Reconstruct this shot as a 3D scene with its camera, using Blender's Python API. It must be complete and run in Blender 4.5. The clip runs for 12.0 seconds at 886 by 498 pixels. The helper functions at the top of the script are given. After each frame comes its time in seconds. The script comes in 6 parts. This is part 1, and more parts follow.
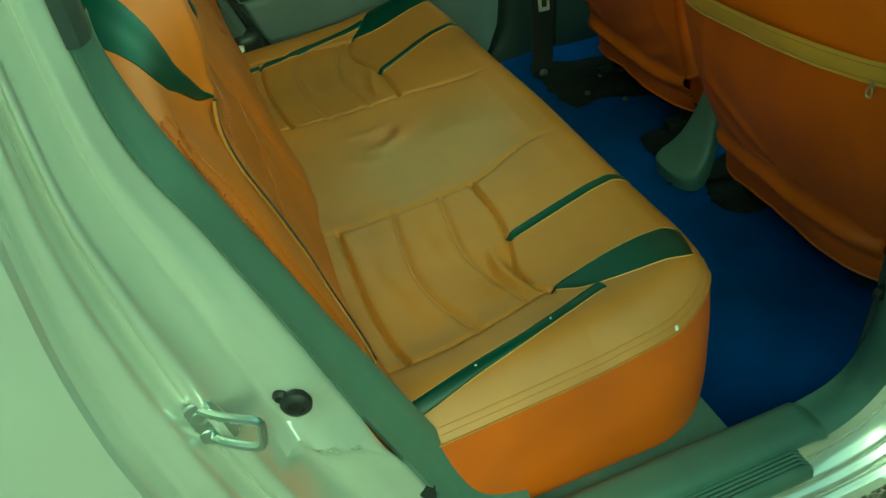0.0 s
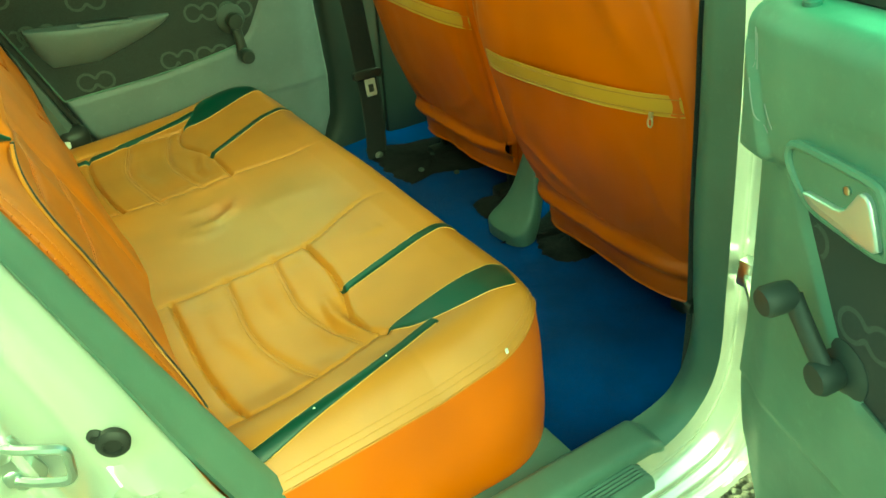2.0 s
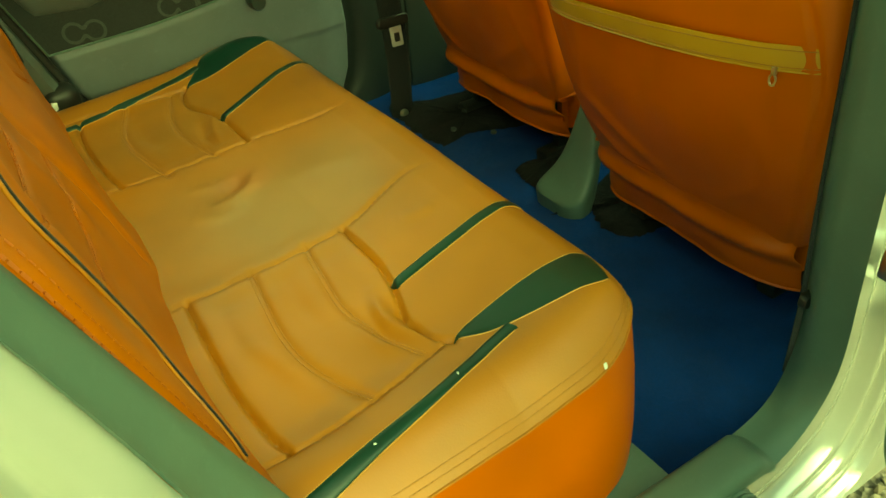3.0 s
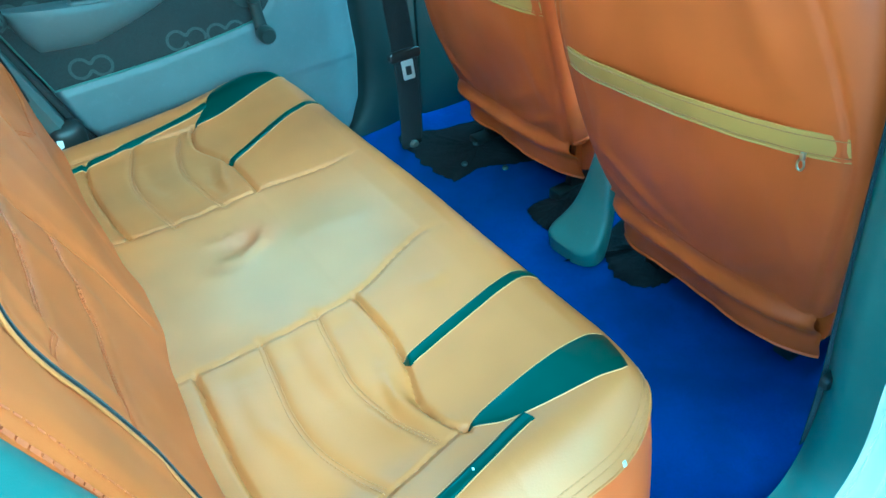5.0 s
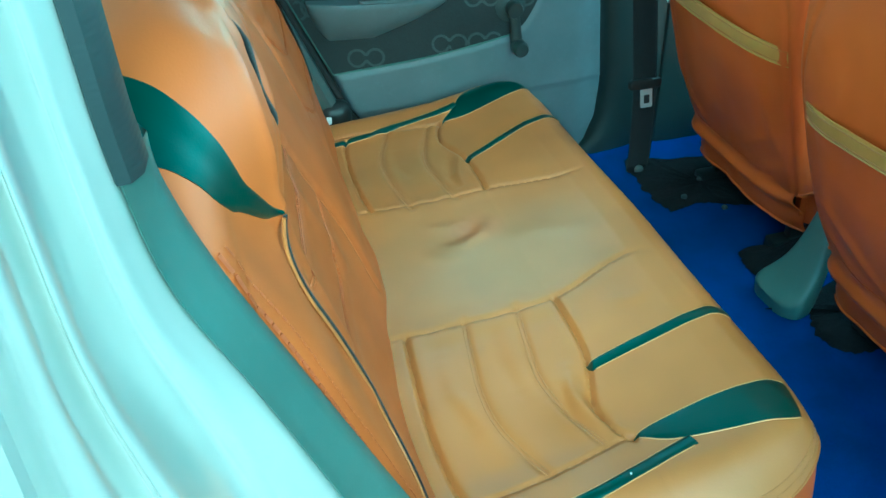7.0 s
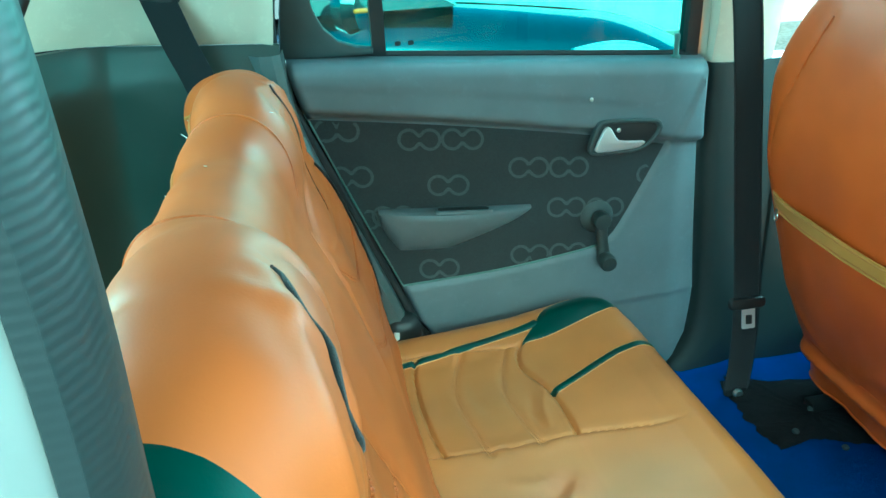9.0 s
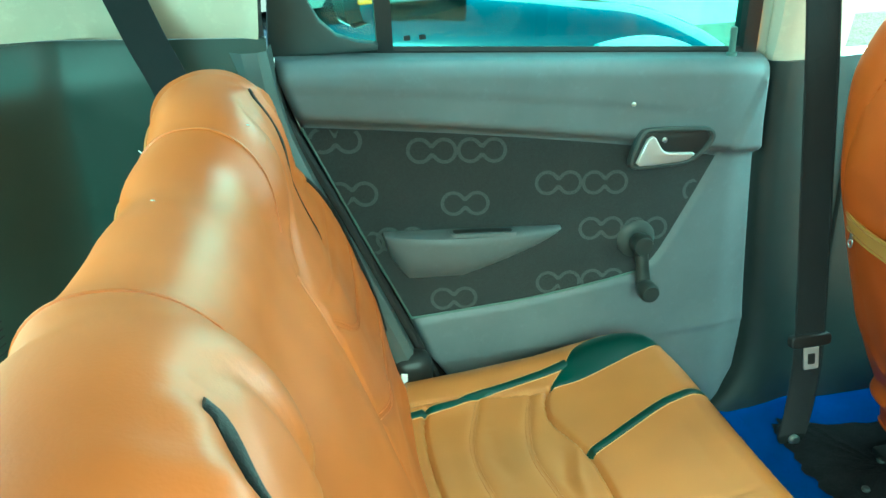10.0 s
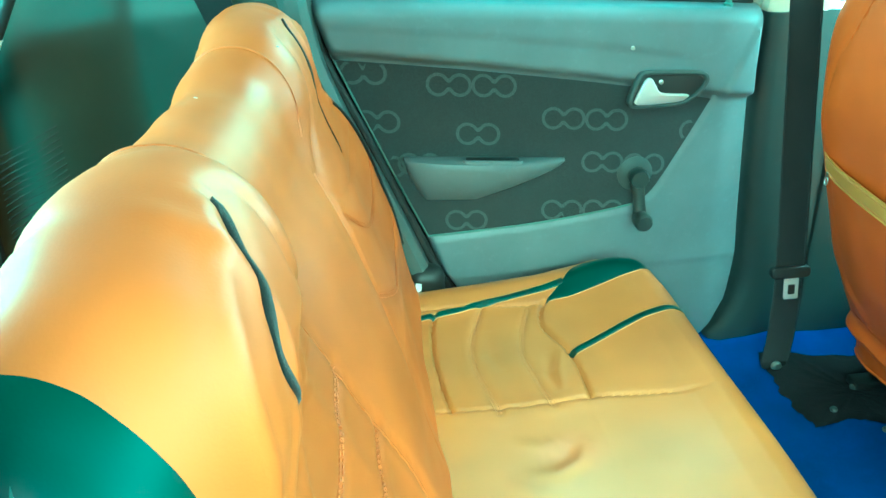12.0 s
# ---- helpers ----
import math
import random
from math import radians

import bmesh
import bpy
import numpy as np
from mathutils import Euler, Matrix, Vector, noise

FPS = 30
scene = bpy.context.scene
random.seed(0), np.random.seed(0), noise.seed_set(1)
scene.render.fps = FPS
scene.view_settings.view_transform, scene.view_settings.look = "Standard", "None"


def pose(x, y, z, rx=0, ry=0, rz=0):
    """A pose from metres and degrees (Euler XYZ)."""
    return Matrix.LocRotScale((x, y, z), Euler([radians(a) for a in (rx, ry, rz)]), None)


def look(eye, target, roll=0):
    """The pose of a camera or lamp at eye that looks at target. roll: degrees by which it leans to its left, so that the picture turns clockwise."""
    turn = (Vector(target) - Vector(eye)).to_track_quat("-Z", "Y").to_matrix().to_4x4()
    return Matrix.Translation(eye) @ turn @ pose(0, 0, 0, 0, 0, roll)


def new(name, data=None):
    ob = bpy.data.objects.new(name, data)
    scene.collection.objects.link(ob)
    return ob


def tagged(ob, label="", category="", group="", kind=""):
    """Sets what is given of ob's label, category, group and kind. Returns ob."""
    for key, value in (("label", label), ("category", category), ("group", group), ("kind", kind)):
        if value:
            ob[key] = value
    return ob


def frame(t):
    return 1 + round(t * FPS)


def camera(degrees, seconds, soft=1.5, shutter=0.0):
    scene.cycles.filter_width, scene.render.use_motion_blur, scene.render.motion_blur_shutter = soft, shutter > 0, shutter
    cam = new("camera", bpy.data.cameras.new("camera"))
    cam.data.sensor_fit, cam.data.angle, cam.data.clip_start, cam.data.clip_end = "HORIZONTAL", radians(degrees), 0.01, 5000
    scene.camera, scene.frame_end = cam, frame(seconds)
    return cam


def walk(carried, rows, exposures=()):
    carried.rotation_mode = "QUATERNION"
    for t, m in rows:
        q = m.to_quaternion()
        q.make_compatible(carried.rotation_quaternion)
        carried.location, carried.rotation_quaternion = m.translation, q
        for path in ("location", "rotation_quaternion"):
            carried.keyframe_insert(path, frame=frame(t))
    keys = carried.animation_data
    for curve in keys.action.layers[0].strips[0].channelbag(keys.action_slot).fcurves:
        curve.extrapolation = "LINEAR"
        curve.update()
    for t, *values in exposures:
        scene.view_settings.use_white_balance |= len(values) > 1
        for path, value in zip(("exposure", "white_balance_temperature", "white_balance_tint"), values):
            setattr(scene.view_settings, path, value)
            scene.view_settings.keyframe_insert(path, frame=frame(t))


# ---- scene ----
cam = camera(57.0, 12.0)
PATH = [
    (0, (-0.15, -0.471, 1.323), (0.371, 0.979, 0.048), -4.9),
    (0.5, (-0.11, -0.518, 1.387), (0.599, 0.945, 0.223), -4.1),
    (1, (-0.128, -0.544, 1.385), (0.697, 0.921, 0.302), -3.7),
    (1.5, (-0.138, -0.556, 1.316), (0.739, 0.899, 0.261), -3.5),
    (2, (-0.141, -0.571, 1.254), (0.747, 0.872, 0.191), -3.4),
    (2.5, (-0.126, -0.548, 1.246), (0.732, 0.86, 0.114), -3.9),
    (3, (-0.112, -0.335, 1.184), (0.748, 1.042, 0.016), -3.7),
    (3.2, (-0.108, -0.241, 1.165), (0.769, 1.119, -0.009), -3.5),
    (4.8, (-0.066, -0.229, 1.249), (0.817, 1.11, 0.054), -3.2),
    (5, (-0.074, -0.253, 1.264), (0.771, 1.11, 0.068), -2.9),
    (5.5, (-0.113, -0.372, 1.29), (0.487, 1.121, 0.102), -4.1),
    (6, (-0.065, -0.376, 1.27), (0.391, 1.177, 0.096), -3.0),
    (6.5, (-0.072, -0.359, 1.265), (0.348, 1.209, 0.097), -2.6),
    (7, (-0.116, -0.343, 1.331), (0.276, 1.236, 0.17), -2.4),
    (7.5, (-0.12, -0.363, 1.371), (0.231, 1.317, 0.345), -2.5),
    (7.7, (-0.107, -0.359, 1.373), (0.248, 1.362, 0.418), -2.5),
    (9.3, (-0.123, -0.056, 1.356), (0.216, 1.733, 0.529), -2.2),
    (9.5, (-0.116, -0.028, 1.367), (0.224, 1.759, 0.537), -2.2),
    (10, (-0.091, 0.12, 1.316), (0.232, 1.907, 0.477), -2.2),
    (10.5, (-0.152, 0.269, 1.321), (0.009, 2.061, 0.447), -2.5),
    (11, (-0.074, 0.252, 1.313), (-0.149, 2.034, 0.406), -2.3),
    (11.5, (0.11, 0.156, 1.279), (-0.005, 1.937, 0.376), -2.7),
    (12, (-0.04, -0.082, 1.325), (0.135, 1.686, 0.405), -1.8),
]
# seconds, stops, kelvin, tint
EXPOSURES = [(0.0, 0.34, 6900, -87), (0.5, 1.05, 6594, -85), (1.0, 1.79, 5330, -84), (1.5, 1.81, 5500, -82), (2.0, 1.68, 10800, -88), (2.5, 1.36, 15500, -80), (3.0, 1.02, 30000, -66), (5.0, 2.16, 3240, -43), (5.5, 1.83, 3300, -45), (6.0, 1.55, 4020, -55), (6.5, 1.37, 3690, -49), (7.0, 1.48, 3680, -48), (7.5, 1.44, 4180, -49), (9.5, 1.87, 4060, -45), (10.0, 2.08, 4660, -52), (10.5, 2.18, 8300, -68), (11.0, 1.92, 15500, -59), (11.5, 1.88, 7600, -66), (12.0, 2.56, 3950, -71)]
walk(cam, [(t, look(eye, target, roll)) for t, eye, target, roll in PATH], EXPOSURES)

# ---- world, sun, exposure ----
world = bpy.data.worlds.new("sky")
scene.world = world
world.use_nodes = True
wn = world.node_tree.nodes
sky = wn.new("ShaderNodeTexSky")
sky.sky_type, sky.sun_disc = "NISHITA", False
sky.sun_elevation, sky.sun_rotation = radians(37), radians(183)
sky.air_density, sky.dust_density = 1.0, 3.0
world.node_tree.links.new(sky.outputs[0], wn["Background"].inputs[0])
wn["Background"].inputs[1].default_value = 0.15

sun = bpy.data.lights.new("sun", "SUN")
sun.energy, sun.angle, sun.color = 0.75, radians(55), (1.0, 0.97, 0.91)
new("sun", sun).matrix_world = look((0, 0, 0), (0.03, 0.79, -0.61))


def window_light(name, at, target, w, h, watts):
    """The sky's light in the opening of a window out of view."""
    l = bpy.data.lights.new(name, "AREA")
    l.shape, l.size, l.size_y, l.energy, l.color = "RECTANGLE", w, h, watts, (0.93, 0.98, 1.0)
    new(name, l).matrix_world = look(at, target)


window_light("windscreen_sky", (1.56, 0.745, 1.22), (0.30, 0.745, 0.75), 1.05, 0.55, 6.5)
window_light("near_front_window_sky", (1.15, 0.02, 1.20), (0.95, 1.0, 0.85), 0.70, 0.34, 2)
window_light("far_front_window_sky", (1.20, 1.46, 1.20), (1.0, 0.5, 0.85), 0.60, 0.34, 5)
window_light("far_rear_window_sky", (0.33, 1.392, 1.300), (0.33, 0.95, 0.95), 0.50, 0.12, 0.75)
window_light("rear_window_sky", (-0.78, 0.60, 1.28), (0.0, 0.75, 0.85), 0.80, 0.36, 3.4)


# ---- mesh tools ----
def smooth(me, angle=38):
    for p in me.polygons:
        p.use_smooth = True
    me.set_sharp_from_angle(angle=radians(angle))


def obj(name, bm, mat, parent=None, label="", angle=38):
    bmesh.ops.recalc_face_normals(bm, faces=bm.faces)
    me = bpy.data.meshes.new(name)
    bm.to_mesh(me)
    bm.free()
    me.materials.append(mat)
    smooth(me, angle)
    ob = new(name, me)
    if parent:
        ob.parent = parent
    return tagged(ob, label)


def part(name, bm, mat, parent, label=""):
    return obj(name, bm, mat, parent, label)


def thing(name, label, category, at=(0, 0, 0), group="", kind=""):
    ob = new(name)
    ob.location = at
    ob.empty_display_size = 0.05
    return tagged(ob, label, category, group, kind)


def spline(pts, n, closed=False):
    """n points along a Catmull-Rom curve."""
    p = np.array(pts, float)
    m = len(p)
    seg = m if closed else m - 1
    out = []
    for k in range(n):
        g = k / (n if closed else n - 1) * seg
        i = min(int(g), seg - 1)
        f = g - i
        if closed:
            a, b, c, d = (p[(i + j) % m] for j in (-1, 0, 1, 2))
        else:
            a, b, c, d = (p[min(max(i + j, 0), m - 1)] for j in (-1, 0, 1, 2))
        out.append(0.5 * (2 * b + (c - a) * f + (2 * a - 5 * b + 4 * c - d) * f * f + (3 * b - a - 3 * c + d) * f ** 3))
    return np.array(out)


def sheet(P, close_u=False, close_v=False, caps=False):
    """A bmesh from a grid of points P[u][v]."""
    P = np.asarray(P, float)
    nu, nv = P.shape[:2]
    bm = bmesh.new()
    vs = [[bm.verts.new(P[i, j]) for j in range(nv)] for i in range(nu)]
    for i in range(nu if close_u else nu - 1):
        for j in range(nv if close_v else nv - 1):
            q = [vs[i][j], vs[(i + 1) % nu][j], vs[(i + 1) % nu][(j + 1) % nv], vs[i][(j + 1) % nv]]
            try:
                bm.faces.new(q)
            except ValueError:
                pass
    if caps:
        for row in (vs[0], vs[-1]):
            try:
                bm.faces.new(row)
            except ValueError:
                pass
    return bm


def solid(P, off):
    """A sheet thickened along the vector or scalar-normal field off (array like P)."""
    P = np.asarray(P, float)
    Q = P + np.asarray(off, float)
    nu, nv = P.shape[:2]
    bm = bmesh.new()
    a = [[bm.verts.new(P[i, j]) for j in range(nv)] for i in range(nu)]
    b = [[bm.verts.new(Q[i, j]) for j in range(nv)] for i in range(nu)]
    for i in range(nu - 1):
        for j in range(nv - 1):
            bm.faces.new([a[i][j], a[i + 1][j], a[i + 1][j + 1], a[i][j + 1]])
            bm.faces.new([b[i][j + 1], b[i + 1][j + 1], b[i + 1][j], b[i][j]])
    for i in range(nu - 1):
        for j in (0, nv - 1):
            bm.faces.new([a[i][j], b[i][j], b[i + 1][j], a[i + 1][j]])
    for j in range(nv - 1):
        for i in (0, nu - 1):
            bm.faces.new([a[i][j], a[i][j + 1], b[i][j + 1], b[i][j]])
    return bm


def tube(path, r, n=8, flat=1.0, closed=False):
    """A round or flattened tube along a path; r may vary along it."""
    p = np.asarray(path, float)
    m = len(p)
    rr = np.broadcast_to(np.asarray(r, float), (m,))
    T = np.gradient(p, axis=0)
    if closed:
        T = np.roll(p, -1, 0) - np.roll(p, 1, 0)
    rows, side = [], None
    for i in range(m):
        t = T[i] / (np.linalg.norm(T[i]) + 1e-12)
        if side is None:
            side = np.cross(t, (0, 0, 1.0))
            if np.linalg.norm(side) < 1e-3:
                side = np.cross(t, (1.0, 0, 0))
        side = side - t * (side @ t)
        side /= np.linalg.norm(side) + 1e-12
        up = np.cross(side, t)
        rows.append([p[i] + rr[i] * (math.cos(a) * side + flat * math.sin(a) * up) for a in np.linspace(0, 2 * math.pi, n, endpoint=False)])
    return sheet(rows, close_u=closed, close_v=True, caps=not closed)


def add(bm, other):
    """Adds other's faces to bm."""
    me = bpy.data.meshes.new("tmp")
    other.to_mesh(me)
    other.free()
    bm.from_mesh(me)
    bpy.data.meshes.remove(me)
    return bm


def moved(bm, m):
    bmesh.ops.transform(bm, matrix=m, verts=bm.verts)
    return bm


def box(x0, x1, y0, y1, z0, z1, bevel=0.004, seg=2):
    bm = bmesh.new()
    bmesh.ops.create_cube(bm, size=1)
    for v in bm.verts:
        v.co = Vector(((x0 + x1) / 2 + v.co.x * (x1 - x0), (y0 + y1) / 2 + v.co.y * (y1 - y0), (z0 + z1) / 2 + v.co.z * (z1 - z0)))
    if bevel:
        bmesh.ops.bevel(bm, geom=bm.edges[:], offset=bevel, segments=seg, affect="EDGES", profile=0.5)
    return bm


def slab(outline, depth, bevel=0.003, seg=2):
    """A plate in local x, y from an outline, raised by depth along z, with rounded top edges."""
    bm = bmesh.new()
    f = bm.faces.new([bm.verts.new((x, y, 0)) for x, y in outline])
    ex = bmesh.ops.extrude_face_region(bm, geom=[f])
    top = [g for g in ex["geom"] if isinstance(g, bmesh.types.BMVert)]
    for v in top:
        v.co.z += depth
    if bevel:
        es = [e for e in bm.edges if all(v in top for v in e.verts)]
        bmesh.ops.bevel(bm, geom=es, offset=bevel, segments=seg, affect="EDGES", profile=0.5)
    return bm


def turned(profile, n=24):
    """A body turned about z from (radius, height) pairs."""
    return sheet([[(r * math.cos(a), r * math.sin(a), z) for a in np.linspace(0, 2 * math.pi, n, endpoint=False)] for r, z in profile], close_v=True, caps=True)


def round_rect(w, h, r, n=6):
    pts = []
    for cx, cy, a0 in ((w / 2 - r, h / 2 - r, 0), (-w / 2 + r, h / 2 - r, 90), (-w / 2 + r, -h / 2 + r, 180), (w / 2 - r, -h / 2 + r, 270)):
        for k in range(n + 1):
            a = radians(a0 + 90 * k / n)
            pts.append((cx + r * math.cos(a), cy + r * math.sin(a)))
    return pts


def step(a, b, x):
    t = np.clip((np.asarray(x, float) - a) / (b - a), 0, 1)
    return t * t * (3 - 2 * t)


def dist_line(X, Y, line):
    """Distance of the points X, Y from a polyline, and how far along it (0 to 1)."""
    best = np.full(np.shape(X), 1e9)
    along = np.zeros(np.shape(X))
    m = len(line) - 1
    for i in range(m):
        (ax, ay), (bx, by) = line[i], line[i + 1]
        dx, dy = bx - ax, by - ay
        t = np.clip(((X - ax) * dx + (Y - ay) * dy) / (dx * dx + dy * dy + 1e-12), 0, 1)
        d = np.hypot(X - ax - t * dx, Y - ay - t * dy)
        along = np.where(d < best, (i + t) / m, along)
        best = np.minimum(best, d)
    return best, along


def inside(x, y, poly):
    c = False
    for (x1, y1), (x2, y2) in zip(poly, list(poly[1:]) + [poly[0]]):
        if (y1 > y) != (y2 > y) and x < (x2 - x1) * (y - y1) / (y2 - y1) + x1:
            c = not c
    return c


# ---- materials ----
def material(name, base, rough=0.5, metal=0.0, spec=0.5):
    m = bpy.data.materials.new(name)
    m.use_nodes = True
    b = m.node_tree.nodes["Principled BSDF"]
    b.inputs["Base Color"].default_value = (*base, 1)
    b.inputs["Roughness"].default_value = rough
    b.inputs["Metallic"].default_value = metal
    b.inputs["Specular IOR Level"].default_value = spec
    return m, m.node_tree, b


def tex(nt, scale, detail=4.0, kind="ShaderNodeTexNoise", rough=0.55, stretch=(1, 1, 1)):
    co = nt.nodes.new("ShaderNodeTexCoord")
    mp = nt.nodes.new("ShaderNodeMapping")
    mp.inputs["Scale"].default_value = stretch
    nt.links.new(co.outputs["Object"], mp.inputs[0])
    n = nt.nodes.new(kind)
    n.inputs["Scale"].default_value = scale
    if kind == "ShaderNodeTexNoise":
        n.inputs["Detail"].default_value = detail
        n.inputs["Roughness"].default_value = rough
    nt.links.new(mp.outputs[0], n.inputs["Vector"])
    return n


def ramp(nt, src, stops):
    r = nt.nodes.new("ShaderNodeValToRGB")
    e = r.color_ramp.elements
    while len(e) < len(stops):
        e.new(0.5)
    for k, (pos, col) in zip(e, stops):
        k.position, k.color = pos, (*col, 1)
    nt.links.new(src, r.inputs[0])
    return r


def mix(nt, fac, a, b):
    m = nt.nodes.new("ShaderNodeMix")
    m.data_type = "RGBA"
    for sock, val in ((m.inputs[0], fac), (m.inputs[6], a), (m.inputs[7], b)):
        if isinstance(val, (int, float)):
            sock.default_value = val
        elif isinstance(val, tuple):
            sock.default_value = (*val, 1)
        else:
            nt.links.new(val, sock)
    return m.outputs[2]


def bump(nt, bsdf, src, strength, dist, prev=None):
    b = nt.nodes.new("ShaderNodeBump")
    b.inputs["Strength"].default_value, b.inputs["Distance"].default_value = strength, dist
    nt.links.new(src, b.inputs["Height"])
    if prev:
        nt.links.new(prev, b.inputs["Normal"])
    nt.links.new(b.outputs[0], bsdf.inputs["Normal"])
    return b.outputs[0]


def scale_col(c, k):
    return tuple(min(1.0, v * k) for v in c)


def leather(name, base, rough=0.42, vary=0.16):
    m, nt, b = material(name, base, rough, spec=0.5)
    b.inputs["Coat Weight"].default_value, b.inputs["Coat Roughness"].default_value = 0.10, 0.34
    big = tex(nt, 5.0, 2)
    c = ramp(nt, big.outputs[0], ((0.3, scale_col(base, 1 - vary)), (0.7, scale_col(base, 1 + vary))))
    nt.links.new(c.outputs[0], b.inputs["Base Color"])
    p = bump(nt, b, tex(nt, 420.0, 1).outputs[0], 0.16, 0.0006)
    bump(nt, b, tex(nt, 16.0, 1).outputs[0], 0.10, 0.004, p)
    r = ramp(nt, tex(nt, 8.0, 2).outputs[0], ((0.3, (rough - 0.05,) * 3), (0.75, (rough + 0.07,) * 3)))
    nt.links.new(r.outputs[0], b.inputs["Roughness"])
    return m


def plastic(name, base, rough=0.5, grain=900.0, vary=0.12):
    m, nt, b = material(name, base, rough)
    c = ramp(nt, tex(nt, 7.0, 5).outputs[0], ((0.3, scale_col(base, 1 - vary)), (0.72, scale_col(base, 1 + vary))))
    dust = ramp(nt, tex(nt, 55.0, 6, rough=0.7).outputs[0], ((0.55, (0, 0, 0)), (0.8, (0.2, 0.2, 0.2))))
    nt.links.new(mix(nt, dust.outputs[0], c.outputs[0], scale_col(base, 1.8)), b.inputs["Base Color"])
    bump(nt, b, tex(nt, grain, 2).outputs[0], 0.25, 0.0005)
    r = ramp(nt, tex(nt, 18.0, 5).outputs[0], ((0.3, (rough - 0.08,) * 3), (0.75, (rough + 0.1,) * 3)))
    nt.links.new(r.outputs[0], b.inputs["Roughness"])
    return m


def paint(name, base, rough=0.28, metal=0.35):
    m, nt, b = material(name, base, rough, metal)
    c = ramp(nt, tex(nt, 4.0, 2).outputs[0], ((0.3, scale_col(base, 0.95)), (0.7, scale_col(base, 1.03))))
    dirt = ramp(nt, tex(nt, 10.0, 3, rough=0.6).outputs[0], ((0.5, (0, 0, 0)), (0.9, (0.16, 0.16, 0.16))))
    nt.links.new(mix(nt, dirt.outputs[0], c.outputs[0], (0.36, 0.33, 0.27)), b.inputs["Base Color"])
    b.inputs["Coat Weight"].default_value, b.inputs["Coat Roughness"].default_value = 1.0, 0.05
    r = ramp(nt, tex(nt, 6.0, 2).outputs[0], ((0.3, (rough - 0.04,) * 3), (0.8, (rough + 0.08,) * 3)))
    nt.links.new(r.outputs[0], b.inputs["Roughness"])
    return m


def carpet(name, base, scale=650.0, depth=0.003, fleck=0.5, sheen=0.05):
    m, nt, b = material(name, base, 0.95, spec=0.04)
    f = tex(nt, scale, 3, rough=0.8)
    g = tex(nt, 9.0, 5)
    c1 = ramp(nt, f.outputs[0], ((0.3, scale_col(base, 1 - fleck)), (0.72, scale_col(base, 1 + fleck))))
    c2 = ramp(nt, g.outputs[0], ((0.3, (0.68,) * 3), (0.7, (1, 1, 1))))
    mm = nt.nodes.new("ShaderNodeMix")
    mm.data_type, mm.blend_type = "RGBA", "MULTIPLY"
    mm.inputs[0].default_value = 1
    nt.links.new(c1.outputs[0], mm.inputs[6])
    nt.links.new(c2.outputs[0], mm.inputs[7])
    nt.links.new(mm.outputs[2], b.inputs["Base Color"])
    p = bump(nt, b, f.outputs[0], 0.8, depth)
    bump(nt, b, tex(nt, 60.0, 4).outputs[0], 0.4, 0.006, p)
    b.inputs["Sheen Weight"].default_value = sheen
    return m


def glass(name, tint, rough=0.0):
    m = bpy.data.materials.new(name)
    m.use_nodes = True
    nt = m.node_tree
    nt.nodes.clear()
    out = nt.nodes.new("ShaderNodeOutputMaterial")
    tr = nt.nodes.new("ShaderNodeBsdfTransparent")
    tr.inputs[0].default_value = (*tint, 1)
    gl = nt.nodes.new("ShaderNodeBsdfGlossy")
    gl.inputs["Roughness"].default_value = 0.02
    fr = nt.nodes.new("ShaderNodeFresnel")
    fr.inputs[0].default_value = 1.5
    mx = nt.nodes.new("ShaderNodeMixShader")
    nt.links.new(fr.outputs[0], mx.inputs[0])
    nt.links.new(tr.outputs[0], mx.inputs[1])
    nt.links.new(gl.outputs[0], mx.inputs[2])
    nt.links.new(mx.outputs[0], out.inputs[0])
    return m


def cloth(name, base, scale=900.0):
    m, nt, b = material(name, base, 0.9, spec=0.2)
    w = tex(nt, scale, 2, rough=0.7)
    c = ramp(nt, w.outputs[0], ((0.3, scale_col(base, 0.6)), (0.7, scale_col(base, 1.45))))
    g = ramp(nt, tex(nt, 8.0, 4).outputs[0], ((0.3, scale_col(base, 0.7)), (0.7, scale_col(base, 1.2))))
    nt.links.new(mix(nt, 0.3, c.outputs[0], g.outputs[0]), b.inputs["Base Color"])
    bump(nt, b, w.outputs[0], 0.5, 0.0012)
    b.inputs["Sheen Weight"].default_value = 0.25
    return m


TAN = leather("tan_leather", (0.43, 0.166, 0.036), 0.43)



